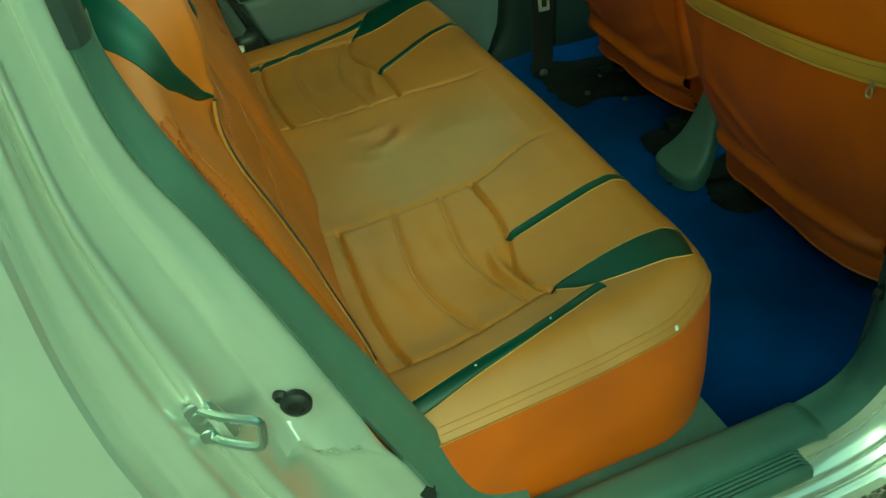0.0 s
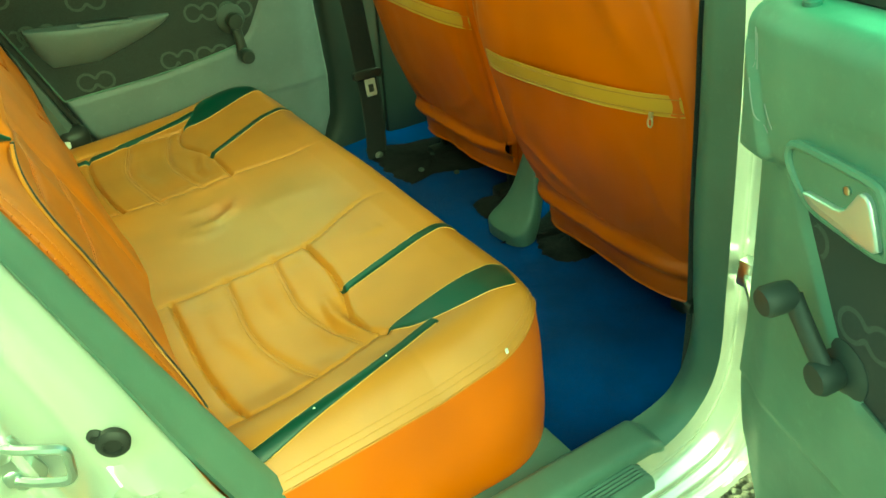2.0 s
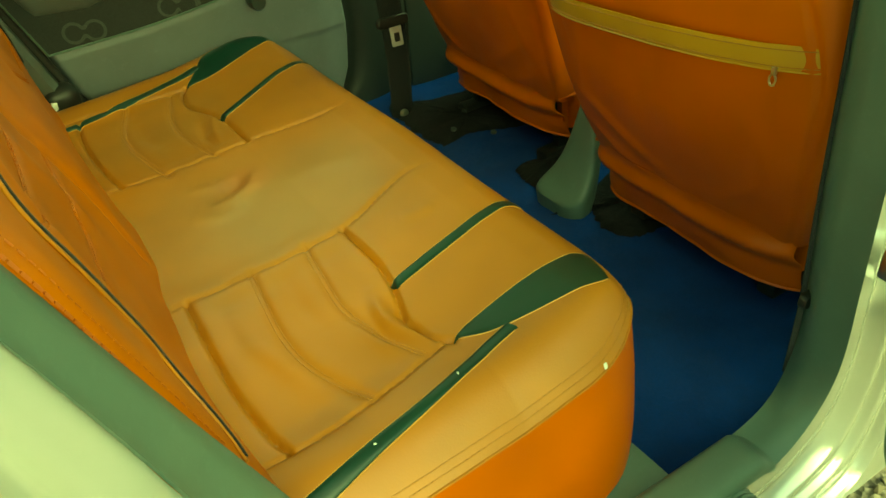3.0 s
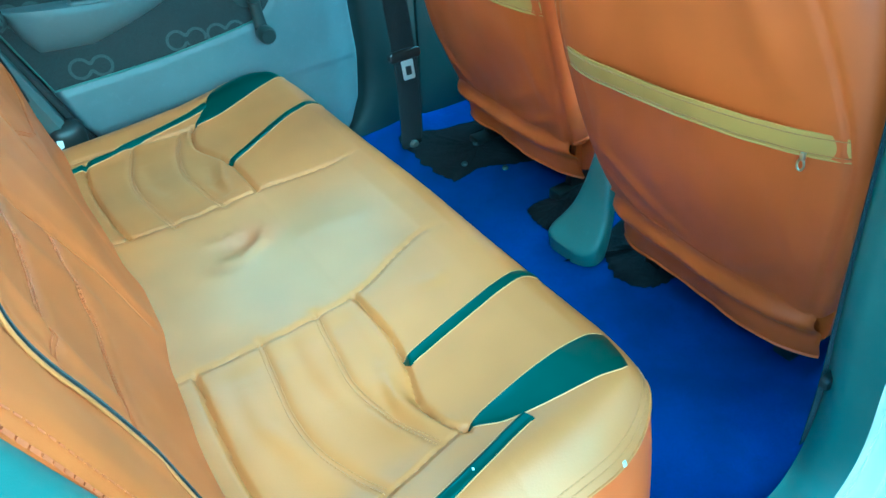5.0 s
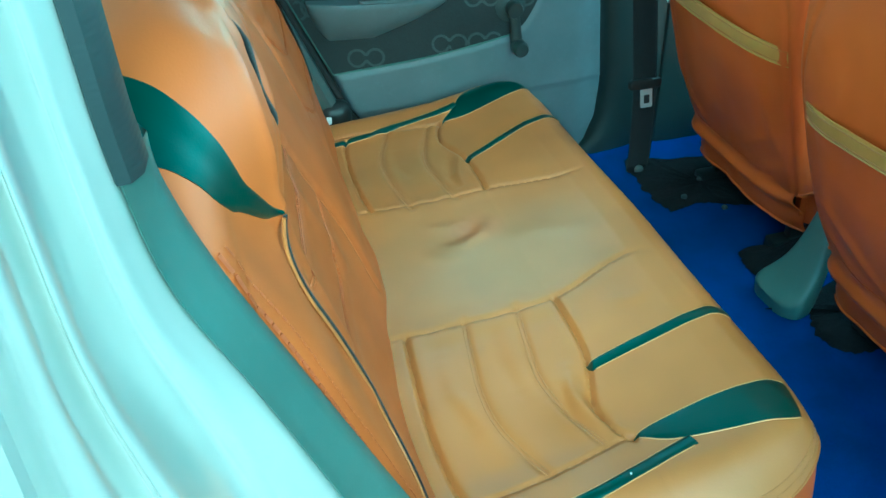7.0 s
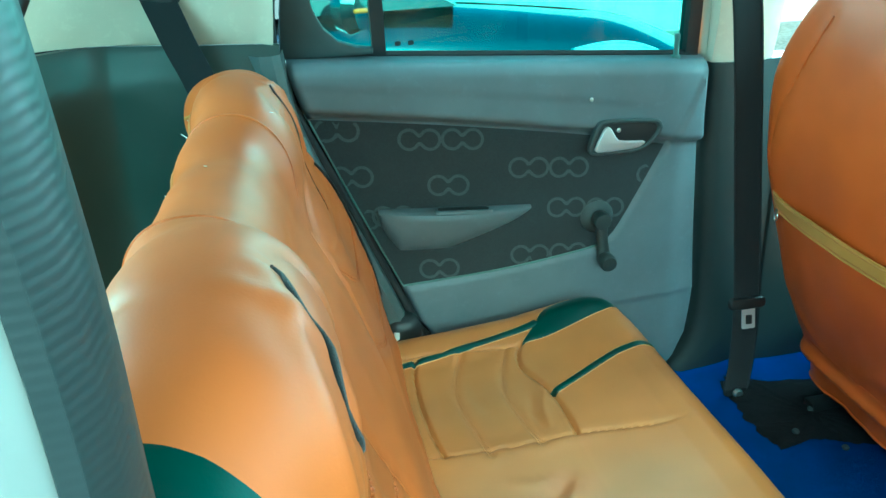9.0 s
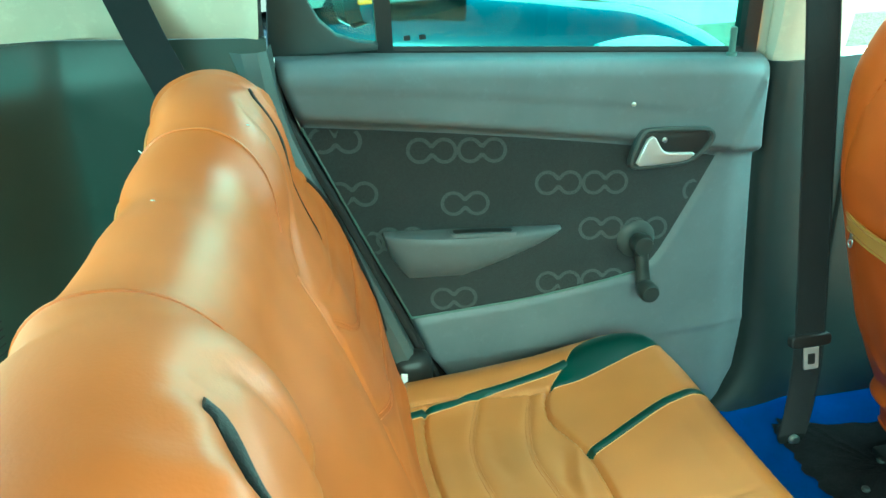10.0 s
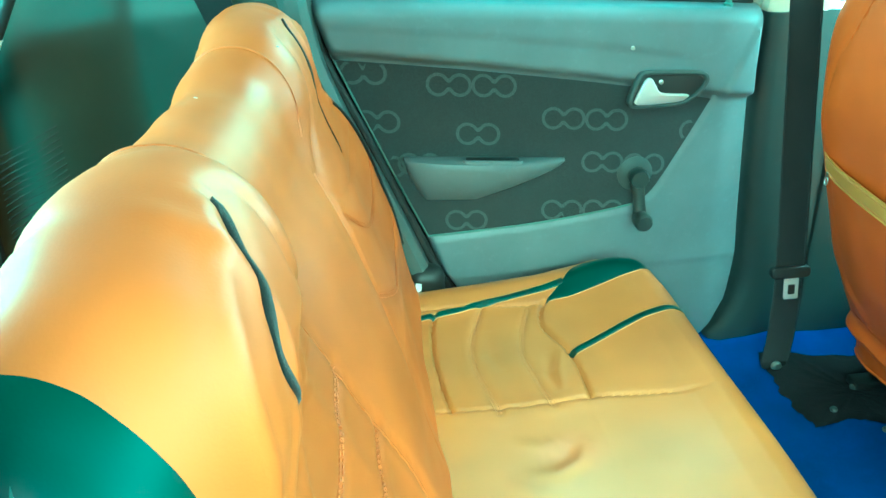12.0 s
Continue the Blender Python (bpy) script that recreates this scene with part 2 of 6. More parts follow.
def sheen_wear_patch(mat, centre, reach, tone, most):
    """A patch on a cover for painted sheen and for wear, densest at its centre and with an uneven edge."""
    nt = mat.node_tree
    b = nt.nodes["Principled BSDF"]
    co = nt.nodes.new("ShaderNodeTexCoord")
    mp = nt.nodes.new("ShaderNodeMapping")
    mp.inputs["Location"].default_value = [-c / r for c, r in zip(centre, reach)]
    mp.inputs["Scale"].default_value = [1 / r for r in reach]
    ln = nt.nodes.new("ShaderNodeVectorMath")
    ln.operation = "LENGTH"
    ad = nt.nodes.new("ShaderNodeMath")
    ad.operation = "MULTIPLY_ADD"
    ad.inputs[1].default_value = 0.9
    nt.links.new(co.outputs["Object"], mp.inputs[0])
    nt.links.new(mp.outputs[0], ln.inputs[0])
    nt.links.new(tex(nt, 7.0, 4).outputs[0], ad.inputs[0])
    nt.links.new(ln.outputs["Value"], ad.inputs[2])
    half_ = nt.nodes.new("ShaderNodeMath")
    half_.operation = "MULTIPLY"
    half_.inputs[1].default_value = 0.5
    nt.links.new(ad.outputs[0], half_.inputs[0])
    f = ramp(nt, half_.outputs[0], ((0.28, (most,) * 3), (0.50, (most * 0.6,) * 3), (0.76, (0, 0, 0))))
    old = b.inputs["Base Color"].links[0].from_socket
    nt.links.new(mix(nt, f.outputs[0], old, tone), b.inputs["Base Color"])


# Far window's sheen on the middle and far panels, painted as greyer tan.
sheen_wear_patch(TAN, (0.20, 0.74, 0.52), (0.26, 0.22, 0.5), (0.33, 0.235, 0.125), 0.40)
sheen_wear_patch(TAN, (0.19, 1.06, 0.52), (0.16, 0.16, 0.5), (0.31, 0.180, 0.070), 0.40)
# Orange rub mark beside the crease.
sheen_wear_patch(TAN, (0.228, 0.800, 0.53), (0.055, 0.050, 0.2), (0.47, 0.170, 0.060), 0.55)
BACKTAN = leather("tan_orange_leather", (0.50, 0.128, 0.019), 0.45)
ORANGE = leather("orange_leather", (0.52, 0.100, 0.008), 0.47)
BAND = leather("pale_tan_leather", (0.52, 0.285, 0.055), 0.42)
GREEN = leather("dark_green_leather", (0.003, 0.034, 0.023), 0.36, 0.25)
BLACKPIPE = cloth("black_piping", (0.006, 0.007, 0.007))
THREAD = cloth("ochre_thread", (0.42, 0.18, 0.05))
DARKTHREAD = leather("rust_thread", (0.36, 0.085, 0.018), 0.6)
PALETHREAD = leather("pale_seam", (0.55, 0.30, 0.10), 0.5)
GREY = plastic("grey_trim_plastic", (0.150, 0.174, 0.186), 0.46)
DARKGREY = plastic("dark_trim_plastic", (0.050, 0.062, 0.060), 0.5)
PILLARGREY = plastic("pillar_plastic", (0.028, 0.037, 0.035), 0.46)
STRIPGREY = plastic("strip_plastic", (0.098, 0.118, 0.114), 0.42)
# Green of the light on the near trims is mixed into this grey.
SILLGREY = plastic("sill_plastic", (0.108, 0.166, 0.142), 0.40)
# The door grey again for the open door, its brighter green light painted in.
DOORTRIM_LIT = plastic("lit_grey_trim_plastic", (0.205, 0.305, 0.240), 0.42)
BAYGREY = plastic("luggage_plastic", (0.027, 0.042, 0.034), 0.36)
WINDER = plastic("winder_plastic", (0.030, 0.038, 0.036), 0.4)
BLACK = plastic("black_plastic", (0.015, 0.017, 0.017), 0.42)
RIBBED = plastic("ribbed_dark_seal", (0.028, 0.036, 0.036), 0.5)
rw = tex(RIBBED.node_tree, 70.0, kind="ShaderNodeTexWave")
rw.bands_direction = "Z"
bump(RIBBED.node_tree, RIBBED.node_tree.nodes["Principled BSDF"], rw.outputs["Fac"], 0.15, 0.0006)
RUBBER = plastic("black_rubber", (0.012, 0.012, 0.012), 0.6)
CREAM = plastic("cream_pillar_plastic", (0.60, 0.55, 0.42), 0.55, vary=0.06)
PAINT = paint("silver_beige_paint", (0.70, 0.705, 0.645), 0.17, 0.50)
FABRIC = cloth("charcoal_door_fabric", (0.040, 0.045, 0.046))
MOTIF = cloth("grey_link_print", (0.084, 0.097, 0.094))
BELT = cloth("black_webbing", (0.012, 0.014, 0.015), 1500.0)
SILVER = material("satin_silver", (0.75, 0.76, 0.74), 0.3, 0.6)[0]
STEEL = material("zinc_steel", (0.62, 0.66, 0.62), 0.28, 1.0)[0]
BLUE = carpet("blue_carpet", (0.003, 0.048, 0.27))
UNDERFELT = carpet("black_underfelt", (0.012, 0.013, 0.015), 300.0, 0.006)
CARGO = carpet("green_grey_cargo_mat", (0.035, 0.08, 0.065), 400.0)
HEADLINER = cloth("pale_headliner", (0.55, 0.54, 0.48))
GLASS = glass("green_tinted_glass", (0.68, 0.97, 0.89))
WHITE = material("white_tag", (0.8, 0.8, 0.76), 0.6)[0]
SCUFF = material("pale_scuff", (0.40, 0.41, 0.39), 0.7)[0]

# ---- rear bench seat ----
MID = 0.745                                     # the car's middle plane


def mirror(line):
    return [(x, 2 * MID - y) for x, y in line]


CX = [-0.09, 0.05, 0.16, 0.28, 0.36, 0.43, 0.47, 0.522]
CZ = [0.498, 0.504, 0.512, 0.523, 0.538, 0.552, 0.556, 0.556]
XF, YS, RC = 0.517, 0.138, 0.15                 # cushion front, side, corner radius
S_REAR = [(0.047, 0.578), (0.040, 0.478), (0.036, 0.385), (0.040, 0.307), (0.048, 0.254)]
S_SIDE = [(-0.06, 0.250), (0.019, 0.252), (0.077, 0.252), (0.152, 0.260), (0.247, 0.280), (0.280, 0.2815)]
S_FRONT = [(0.285, 0.573), (0.287, 0.520), (0.285, 0.466), (0.275, 0.414), (0.257, 0.353), (0.262, 0.306), (0.278, 0.278)]
S_MID = [(-0.06, 0.572), (0.037, 0.577), (0.137, 0.573), (0.285, 0.573), (0.365, 0.598), (0.422, 0.612), (0.475, 0.604)]
QUILT = [[(0.140, 0.577), (0.131, 0.512), (0.121, 0.427), (0.127, 0.355), (0.158, 0.266)],
         [(0.225, 0.577), (0.214, 0.499), (0.206, 0.427), (0.218, 0.354), (0.242, 0.286)]]
NEAR_LINES = [spline(s, 40) for s in (S_REAR, S_SIDE, S_FRONT, S_MID)]
FAR_REAR = [(0.067, 0.936), (0.058, 1.012), (0.055, 1.105), (0.060, 1.183), (0.070, 1.226)]
FAR_MID = [(-0.06, 0.948), (0.065, 0.938), (0.170, 0.924), (0.285, 0.915), (0.365, 0.892), (0.422, 0.878), (0.475, 0.886)]
FAR_LINES = [spline(FAR_REAR, 40), mirror(NEAR_LINES[1]), mirror(NEAR_LINES[2]), spline(FAR_MID, 40)]
QUILTS = [spline(q, 40) for q in QUILT] + [mirror(spline(q, 40)) for q in QUILT]
FOLDS = [([(0.250, 0.43), (0.236, 0.375), (0.247, 0.325), (0.268, 0.292)], 0.006, 0.010),
         ([(0.228, 0.40), (0.222, 0.35), (0.240, 0.305)], -0.005, 0.008),
         ([(0.262, 0.40), (0.252, 0.35), (0.262, 0.315)], -0.006, 0.006),
         ([(0.205, 0.39), (0.215, 0.33), (0.235, 0.298)], 0.004, 0.010),
         ([(0.275, 1.07), (0.255, 1.0), (0.250, 0.945)], 0.005, 0.008),
         ([(0.250, 1.06), (0.235, 1.0), (0.240, 0.95)], -0.004, 0.008),
         ([(0.160, 0.768), (0.195, 0.757), (0.232, 0.778), (0.248, 0.812)], 0.0060, 0.013),
         ([(0.185, 0.792), (0.212, 0.792), (0.230, 0.818)], -0.003, 0.014),
         ([(0.125, 0.760), (0.160, 0.732), (0.205, 0.736)], 0.003, 0.016),
         ([(0.150, 0.840), (0.185, 0.822), (0.205, 0.832)], 0.003, 0.012),
         ([(0.40, 0.70), (0.33, 0.74), (0.27, 0.745)], 0.0018, 0.022),
         ([(0.105, 0.37), (0.085, 0.44), (0.090, 0.52)], 0.003, 0.013),
         ([(0.175, 0.56), (0.165, 0.48), (0.170, 0.41)], -0.0025, 0.012),
         ([(0.165, 1.02), (0.150, 1.08), (0.158, 1.15)], -0.003, 0.012),
         ([(0.355, 0.53), (0.385, 0.515), (0.41, 0.52)], 0.002, 0.012)]


def side_y(x):
    """The cushion's near edge at x."""
    t = np.clip((np.asarray(x, float) - (XF - RC)) / RC, 0, 1)
    return YS + RC * (1 - (1 - t ** 2.0) ** (1 / 2.0))


def cushion_z(x, y):
    x, y = np.asarray(x, float), np.asarray(y, float)
    yy = np.minimum(y, 2 * MID - y)
    z = np.interp(x, CX, CZ)
    z = z + 0.014 * np.exp(-((yy - 0.205) / 0.05) ** 2)
    z = z + 0.006 * np.exp(-((yy - 0.75) / 0.16) ** 2) * step(0.0, 0.3, x)
    pan = step(0.05, 0.09, x) * (1 - step(0.25, 0.285, x)) * step(0.255, 0.30, yy) * (1 - step(0.53, 0.57, yy))
    z = z - 0.003 * pan
    for k, (line, far) in enumerate(zip(NEAR_LINES, FAR_LINES)):
        for ln in (line, far):
            d, a = dist_line(x, y, ln)
            if k in (0, 2):
                z = z - 0.0075 * np.exp(-(d / 0.0034) ** 2) + 0.0010 * np.exp(-((d - 0.018) / 0.016) ** 2)
            else:
                w = 1 - 0.9 * step(0.75, 1.0, a) if k == 3 else 1.0
                z = z + w * (-0.0035 * np.exp(-(d / 0.0028) ** 2) + 0.0005 * np.exp(-((d - 0.016) / 0.014) ** 2))
    for q in QUILTS:
        d, a = dist_line(x, y, q)
        z = z - 0.0030 * np.exp(-(d / 0.006) ** 2) + 0.0012 * np.exp(-((d - 0.018) / 0.014) ** 2)
    for ln, h, w in FOLDS:
        d, a = dist_line(x, y, ln)
        z = z + h * np.exp(-(d / w) ** 2) * np.sin(np.pi * np.clip(a, 0.04, 0.96)) ** 0.6
    y0 = side_y(x)
    ds = np.minimum(y - y0, 2 * MID - y0 - y)
    z = z - 0.034 * np.clip(1 - ds / 0.085, 0, 1) ** 2.4
    df = np.clip(1 - (XF - x) / 0.05, 0, 1)
    return z - 0.045 * (1 - np.sqrt(np.clip(1 - df ** 2, 0, 1)))


def warp(n, k=2.0):
    """0 to 1 with finer steps at both ends."""
    t = np.linspace(-1, 1, n)
    return 0.5 + 0.5 * np.sign(t) * (1 - (1 - np.abs(t)) ** k) if k != 1 else (t + 1) / 2


bench = thing("rear_bench_seat", "tan and orange leather-covered rear bench seat with dark green inserts", "seat", (0.2, MID, 0.30))


def under(parent, ob):
    """Keeps ob where it stands under its thing."""
    ob.parent = parent
    ob.matrix_parent_inverse = Matrix.Translation(-Vector(parent.location))
    return ob


xs = np.concatenate([np.linspace(-0.09, 0.44, 170), XF - 0.072 * (1 - np.linspace(0, 1, 34) ** 0.55)[1:]])
fr = warp(360, 1.25)
CU = np.zeros((len(xs), len(fr), 3))
for i, x in enumerate(xs):
    a = float(side_y(x))
    yrow = a + (2 * MID - 2 * a) * fr
    CU[i, :, 0], CU[i, :, 1], CU[i, :, 2] = x, yrow, cushion_z(np.full_like(yrow, x), yrow)
cushion = under(bench, obj("cushion", sheet(CU), TAN, label="creased tan leather cushion top", angle=60))

# side and front skirt, from the seam down
rim = np.concatenate([CU[:, 0], CU[-1, 1:-1], CU[::-1, -1]])
cen = np.array([0.2, MID, 0])
rows = []
for t in np.linspace(0, 1, 14):
    row = rim.copy()
    out = np.zeros_like(rim)
    tang = np.gradient(rim[:, :2], axis=0)
    ln = np.linalg.norm(tang, axis=1) + 1e-9
    nrm = np.stack([tang[:, 1] / ln, -tang[:, 0] / ln], 1)
    wob = np.array([noise.noise((p[0] * 14, p[1] * 9, t * 2.2)) for p in rim])
    amt = 0.013 * math.sin(math.pi * t * 0.62) + 0.005 * t + 0.0035 * wob * math.sin(math.pi * t)
    row[:, :2] += nrm * np.reshape(amt, (-1, 1))
    row[:, 2] = rim[:, 2] + (0.300 - rim[:, 2]) * t
    if t == 0:
        row[:, 2] -= 0.001
    rows.append(row)
skirt = under(bench, obj("cushion_skirt", sheet(rows), ORANGE, label="bright orange leather side skirt", angle=60))
seam_path = rows[0] + np.array([0, 0, 0.0012])
under(bench, obj("edge_piping", tube(seam_path[3:-3], 0.0018, 6), TAN))


def strip_on(lines_a, lines_b, n, m, zf, lift=0.0014):
    """A patch between two curves, laid on a height field."""
    A, B = spline(lines_a, n), spline(lines_b, n)
    P = np.zeros((n, m, 3))
    for j, f in enumerate(np.linspace(0, 1, m)):
        q = A + (B - A) * f
        P[:, j, 0], P[:, j, 1] = q[:, 0], q[:, 1]
        P[:, j, 2] = zf(q[:, 0], q[:, 1]) + lift * min(1.0, 6 * min(f, 1 - f) + 0.15)
    return P


def band_on(line, widths, n=60, m=6):
    c = spline(line, n)
    t = np.gradient(c, axis=0)
    nr = np.stack([t[:, 1], -t[:, 0]], 1) / (np.linalg.norm(t, axis=1)[:, None] + 1e-9)
    w = np.interp(np.linspace(0, 1, n), np.linspace(0, 1, len(widths)), widths)[:, None] / 2
    return c + nr * w, c - nr * w


def insert_flat(name, A, B, label=""):
    n, m = len(A), 7
    P = np.zeros((n, m, 3))
    for j, f in enumerate(np.linspace(0, 1, m)):
        q = A + (B - A) * f
        P[:, j, 0], P[:, j, 1] = q[:, 0], q[:, 1]
        P[:, j, 2] = cushion_z(q[:, 0], q[:, 1]) + 0.002 * min(1.0, 5 * min(f, 1 - f)) + 0.0006
    bm = solid(P, np.broadcast_to(np.array([0, 0, -0.003]), P.shape))
    under(bench, obj(name, bm, GREEN, label=label, angle=60))
    for e in (A, B):
        q = np.column_stack([e[2:-2], cushion_z(e[2:-2, 0], e[2:-2, 1]) + 0.0004])
        under(bench, obj("insert_edge", tube(q, 0.0009, 5), PALETHREAD))


insert_flat("leaf_insert", spline([(0.279, 0.281), (0.312, 0.291), (0.380, 0.299), (0.436, 0.299), (0.472, 0.295), (0.492, 0.286)], 50),
            spline([(0.279, 0.280), (0.315, 0.257), (0.366, 0.242), (0.424, 0.229), (0.456, 0.221), (0.471, 0.221)], 50), "dark green leather leaf insert")
insert_flat("leaf_insert", spline([(0.277, 1.207), (0.33, 1.209), (0.39, 1.221), (0.44, 1.232), (0.485, 1.243), (0.503, 1.258)], 50),
            spline([(0.277, 1.209), (0.315, 1.250), (0.350, 1.288), (0.410, 1.310), (0.455, 1.308), (0.482, 1.285)], 50), "dark green leather leaf insert")
insert_flat("stripe_insert", *band_on([(0.277, 0.416), (0.335, 0.427), (0.40, 0.436), (0.47, 0.444), (0.509, 0.441)], (0.017, 0.019, 0.018, 0.016)))
insert_flat("stripe_insert", *band_on([(0.283, 1.036), (0.35, 1.066), (0.42, 1.094), (0.48, 1.108), (0.509, 1.112)], (0.016, 0.017, 0.017, 0.014)))
insert_flat("stripe_insert", *band_on([(0.338, 0.243), (0.30, 0.236), (0.25, 0.224), (0.20, 0.212), (0.12, 0.197), (0.026, 0.178), (-0.05, 0.166)], (0.020, 0.018, 0.017, 0.020, 0.022)))
insert_flat("stripe_insert", *band_on([(0.322, 1.254), (0.24, 1.242), (0.13, 1.228), (0.039, 1.214), (-0.04, 1.20)], (0.020, 0.016, 0.016, 0.018)))


def stitches(line, zf, pitch=0.0062, size=(0.0042, 0.0011), lift=0.0004, mat=None, name="stitching", to3d=None):
    """A row of short raised threads along a curve."""
    c = spline(line, 400)
    seg = np.linalg.norm(np.diff(c, axis=0), axis=1)
    s = np.concatenate([[0], np.cumsum(seg)])
    bm = bmesh.new()
    d = pitch / 2
    while d < s[-1]:
        ends = []
        for q in (d - size[0] / 2, d + size[0] / 2):
            x, y = np.interp(q, s, c[:, 0]), np.interp(q, s, c[:, 1])
            ends.append(np.array(to3d(x, y)) if to3d else np.array([x, y, float(zf(x, y)) + lift]))
        a, b = ends
        t = (b - a) / (np.linalg.norm(b - a) + 1e-9)
        u = np.cross(t, (0, 0, 1.0))
        u = u / (np.linalg.norm(u) + 1e-9) * size[1]
        w = np.cross(u, t) * 0.8
        vs = [bm.verts.new(p) for p in (a - u, a + w, a + u, b - u, b + w, b + u)]
        for f in ((0, 1, 4, 3), (1, 2, 5, 4), (0, 2, 1), (3, 4, 5)):
            bm.faces.new([vs[k] for k in f])
        d += pitch
    return bm


def shift(line, d):
    c = spline(line, 60)
    t = np.gradient(c, axis=0)
    return c + d * np.stack([t[:, 1], -t[:, 0]], 1) / (np.linalg.norm(t, axis=1)[:, None] + 1e-9)


for q in QUILT:
    for d in (-0.003, 0.003):
        under(bench, obj("stitching", stitches(shift(q, d), cushion_z), THREAD))
        under(bench, obj("stitching", stitches(mirror(shift(q, d)), cushion_z), THREAD))
# twin stitching just above the side seam
edge = [(x, float(side_y(x)) + 0.008) for x in np.linspace(-0.05, 0.50, 30)]
edge2 = [(x, float(side_y(x)) + 0.015) for x in np.linspace(-0.05, 0.50, 30)]
for e in (edge, edge2):
    under(bench, obj("stitching", stitches(e, cushion_z, 0.0075, (0.005, 0.0011)), THREAD))

# small paper tag left on the near corner seam
tag = moved(slab(round_rect(0.005, 0.0075, 0.001), 0.001, 0.0003), pose(0.386, 0.134, 0.532, 68, 0, 8))
under(bench, obj("paper_tag", tag, WHITE, label="tiny white paper tag on the seam"))

# ---- backrest ----
HY = [0.130, 0.15, 0.18, 0.22, 0.30, 0.40, 0.48, 0.55, 0.62, 0.70, 0.745]
HZ = [0.985, 1.022, 1.058, 1.088, 1.118, 1.130, 1.125, 1.106, 1.088, 1.079, 1.077]
B_RIDGE = [(0.396, 1.086), (0.387, 1.042), (0.362, 0.996), (0.326, 0.960), (0.289, 0.939)]
B_PIPE = [(0.287, 0.937), (0.277, 0.89), (0.276, 0.845), (0.285, 0.79), (0.290, 0.72), (0.280, 0.655), (0.245, 0.618), (0.195, 0.60)]
B_MID = [(0.575, 0.93), (0.592, 0.89), (0.606, 0.824), (0.627, 0.749), (0.660, 0.639), (0.676, 0.53)]
B_QUILT = [[(0.30, 0.815), (0.377, 0.798), (0.48, 0.797), (0.535, 0.826), (0.606, 0.845)], [(0.30, 0.700), (0.393, 0.684), (0.50, 0.687), (0.545, 0.717), (0.624, 0.748)]]
FAR_HEM = [(0.219, 0.866), (0.325, 0.857), (0.435, 0.858), (0.531, 0.876), (0.575, 0.905)]
FAR_QUILT = [[(0.20, 0.804), (0.298, 0.775), (0.402, 0.777), (0.499, 0.815), (0.575, 0.868)], [(0.20, 0.705), (0.298, 0.672), (0.40, 0.668), (0.50, 0.700), (0.61, 0.760)]]
B_HEM = [(0.30, 0.917), (0.40, 0.911), (0.50, 0.902), (0.575, 0.892)]
B_FOLD = [[(0.44, 0.945), (0.39, 0.85), (0.36, 0.72)], [(0.50, 0.91), (0.53, 0.80), (0.56, 0.68)], [(0.33, 0.93), (0.30, 0.84), (0.28, 0.70)]]


HLINE = spline(np.column_stack([HY, HZ]), 160)


def top_z(y):
    yy = min(y, 2 * MID - y)
    return float(np.interp(yy, HLINE[:, 0], HLINE[:, 1])) - (0.018 * float(step(MID, MID + 0.12, y)))


FINE = {}


def fine(line, n):
    """A seam's smooth curve, worked out once."""
    if id(line) not in FINE:
        FINE[id(line)] = spline(line, n)
    return FINE[id(line)]


def back_x(y, z):
    """The front face of the backrest."""
    y, z = np.asarray(y, float), np.asarray(z, float)
    yy = np.minimum(y, 2 * MID - y)
    x = 0.004 - 0.33 * (z - 0.55)
    x = x + 0.018 * step(0.93, 1.04, z) * step(0.17, 0.26, yy)
    x = x + np.where(y > MID, 0.028, 0.034) * step(0.87, 1.01, z) * step(0.22, 0.32, yy) * (1 - step(0.50, 0.60, yy))     # head pads stand proud
    x = x + 0.012 * step(0.60, 0.70, yy) * (1 - step(0.9, 1.0, z))
    x = x - 0.010 * np.exp(-((yy - 0.40) / 0.12) ** 2) * (1 - step(0.80, 0.92, z))
    x = x + 0.003 * np.exp(-((yy - 0.215) / 0.05) ** 2) * (1 - step(0.90, 0.98, z))
    x = x - 0.010 * (1 - step(0.20, 0.30, yy)) * step(0.86, 0.97, z)
    # the far half is padded thicker in the small of the back
    x = x + np.interp(z, [0.55, 0.60, 0.66, 0.70, 0.80, 0.85, 0.90, 0.94, 0.97, 1.0], [0.028, 0.033, 0.043, 0.046, 0.046, 0.043, 0.034, 0.019, 0.006, 0.0]) * np.clip((y - 0.47) / 0.57, 0, 1)
    near_side = np.where(y > MID, 0.0, 1.0)
    for ln, h, w, on in [(B_PIPE, -0.0015, 0.006, near_side), (B_RIDGE, 0.006, 0.012, 1.0), (B_MID, -0.005, 0.007, 1.0), (B_HEM, -0.003, 0.006, near_side), (FAR_HEM, -0.0045, 0.007, 1 - near_side)]:
        d, a = dist_line(yy, z, fine(ln, 30))
        x = x + on * h * np.exp(-(d / w) ** 2)
    for lines, on in ((B_QUILT, near_side), (FAR_QUILT, 1 - near_side)):
        for ln in lines:
            d, a = dist_line(yy, z, fine(ln, 24))
            x = x + on * (-0.0032 * np.exp(-(d / 0.006) ** 2) + 0.0012 * np.exp(-((d - 0.018) / 0.014) ** 2))
    for k, ln in enumerate(B_FOLD):
        d, a = dist_line(yy, z, fine(ln, 24))
        x = x + near_side * (0.004 if k else 0.006) * np.exp(-(d / 0.018) ** 2)
    e = np.clip((yy - 0.128) / 0.075, 0, 1)
    return x - 0.06 * (1 - np.sqrt(np.clip(1 - (1 - e) ** 2, 0, 1)))


BT = 0.075                                       # half thickness of the top roll


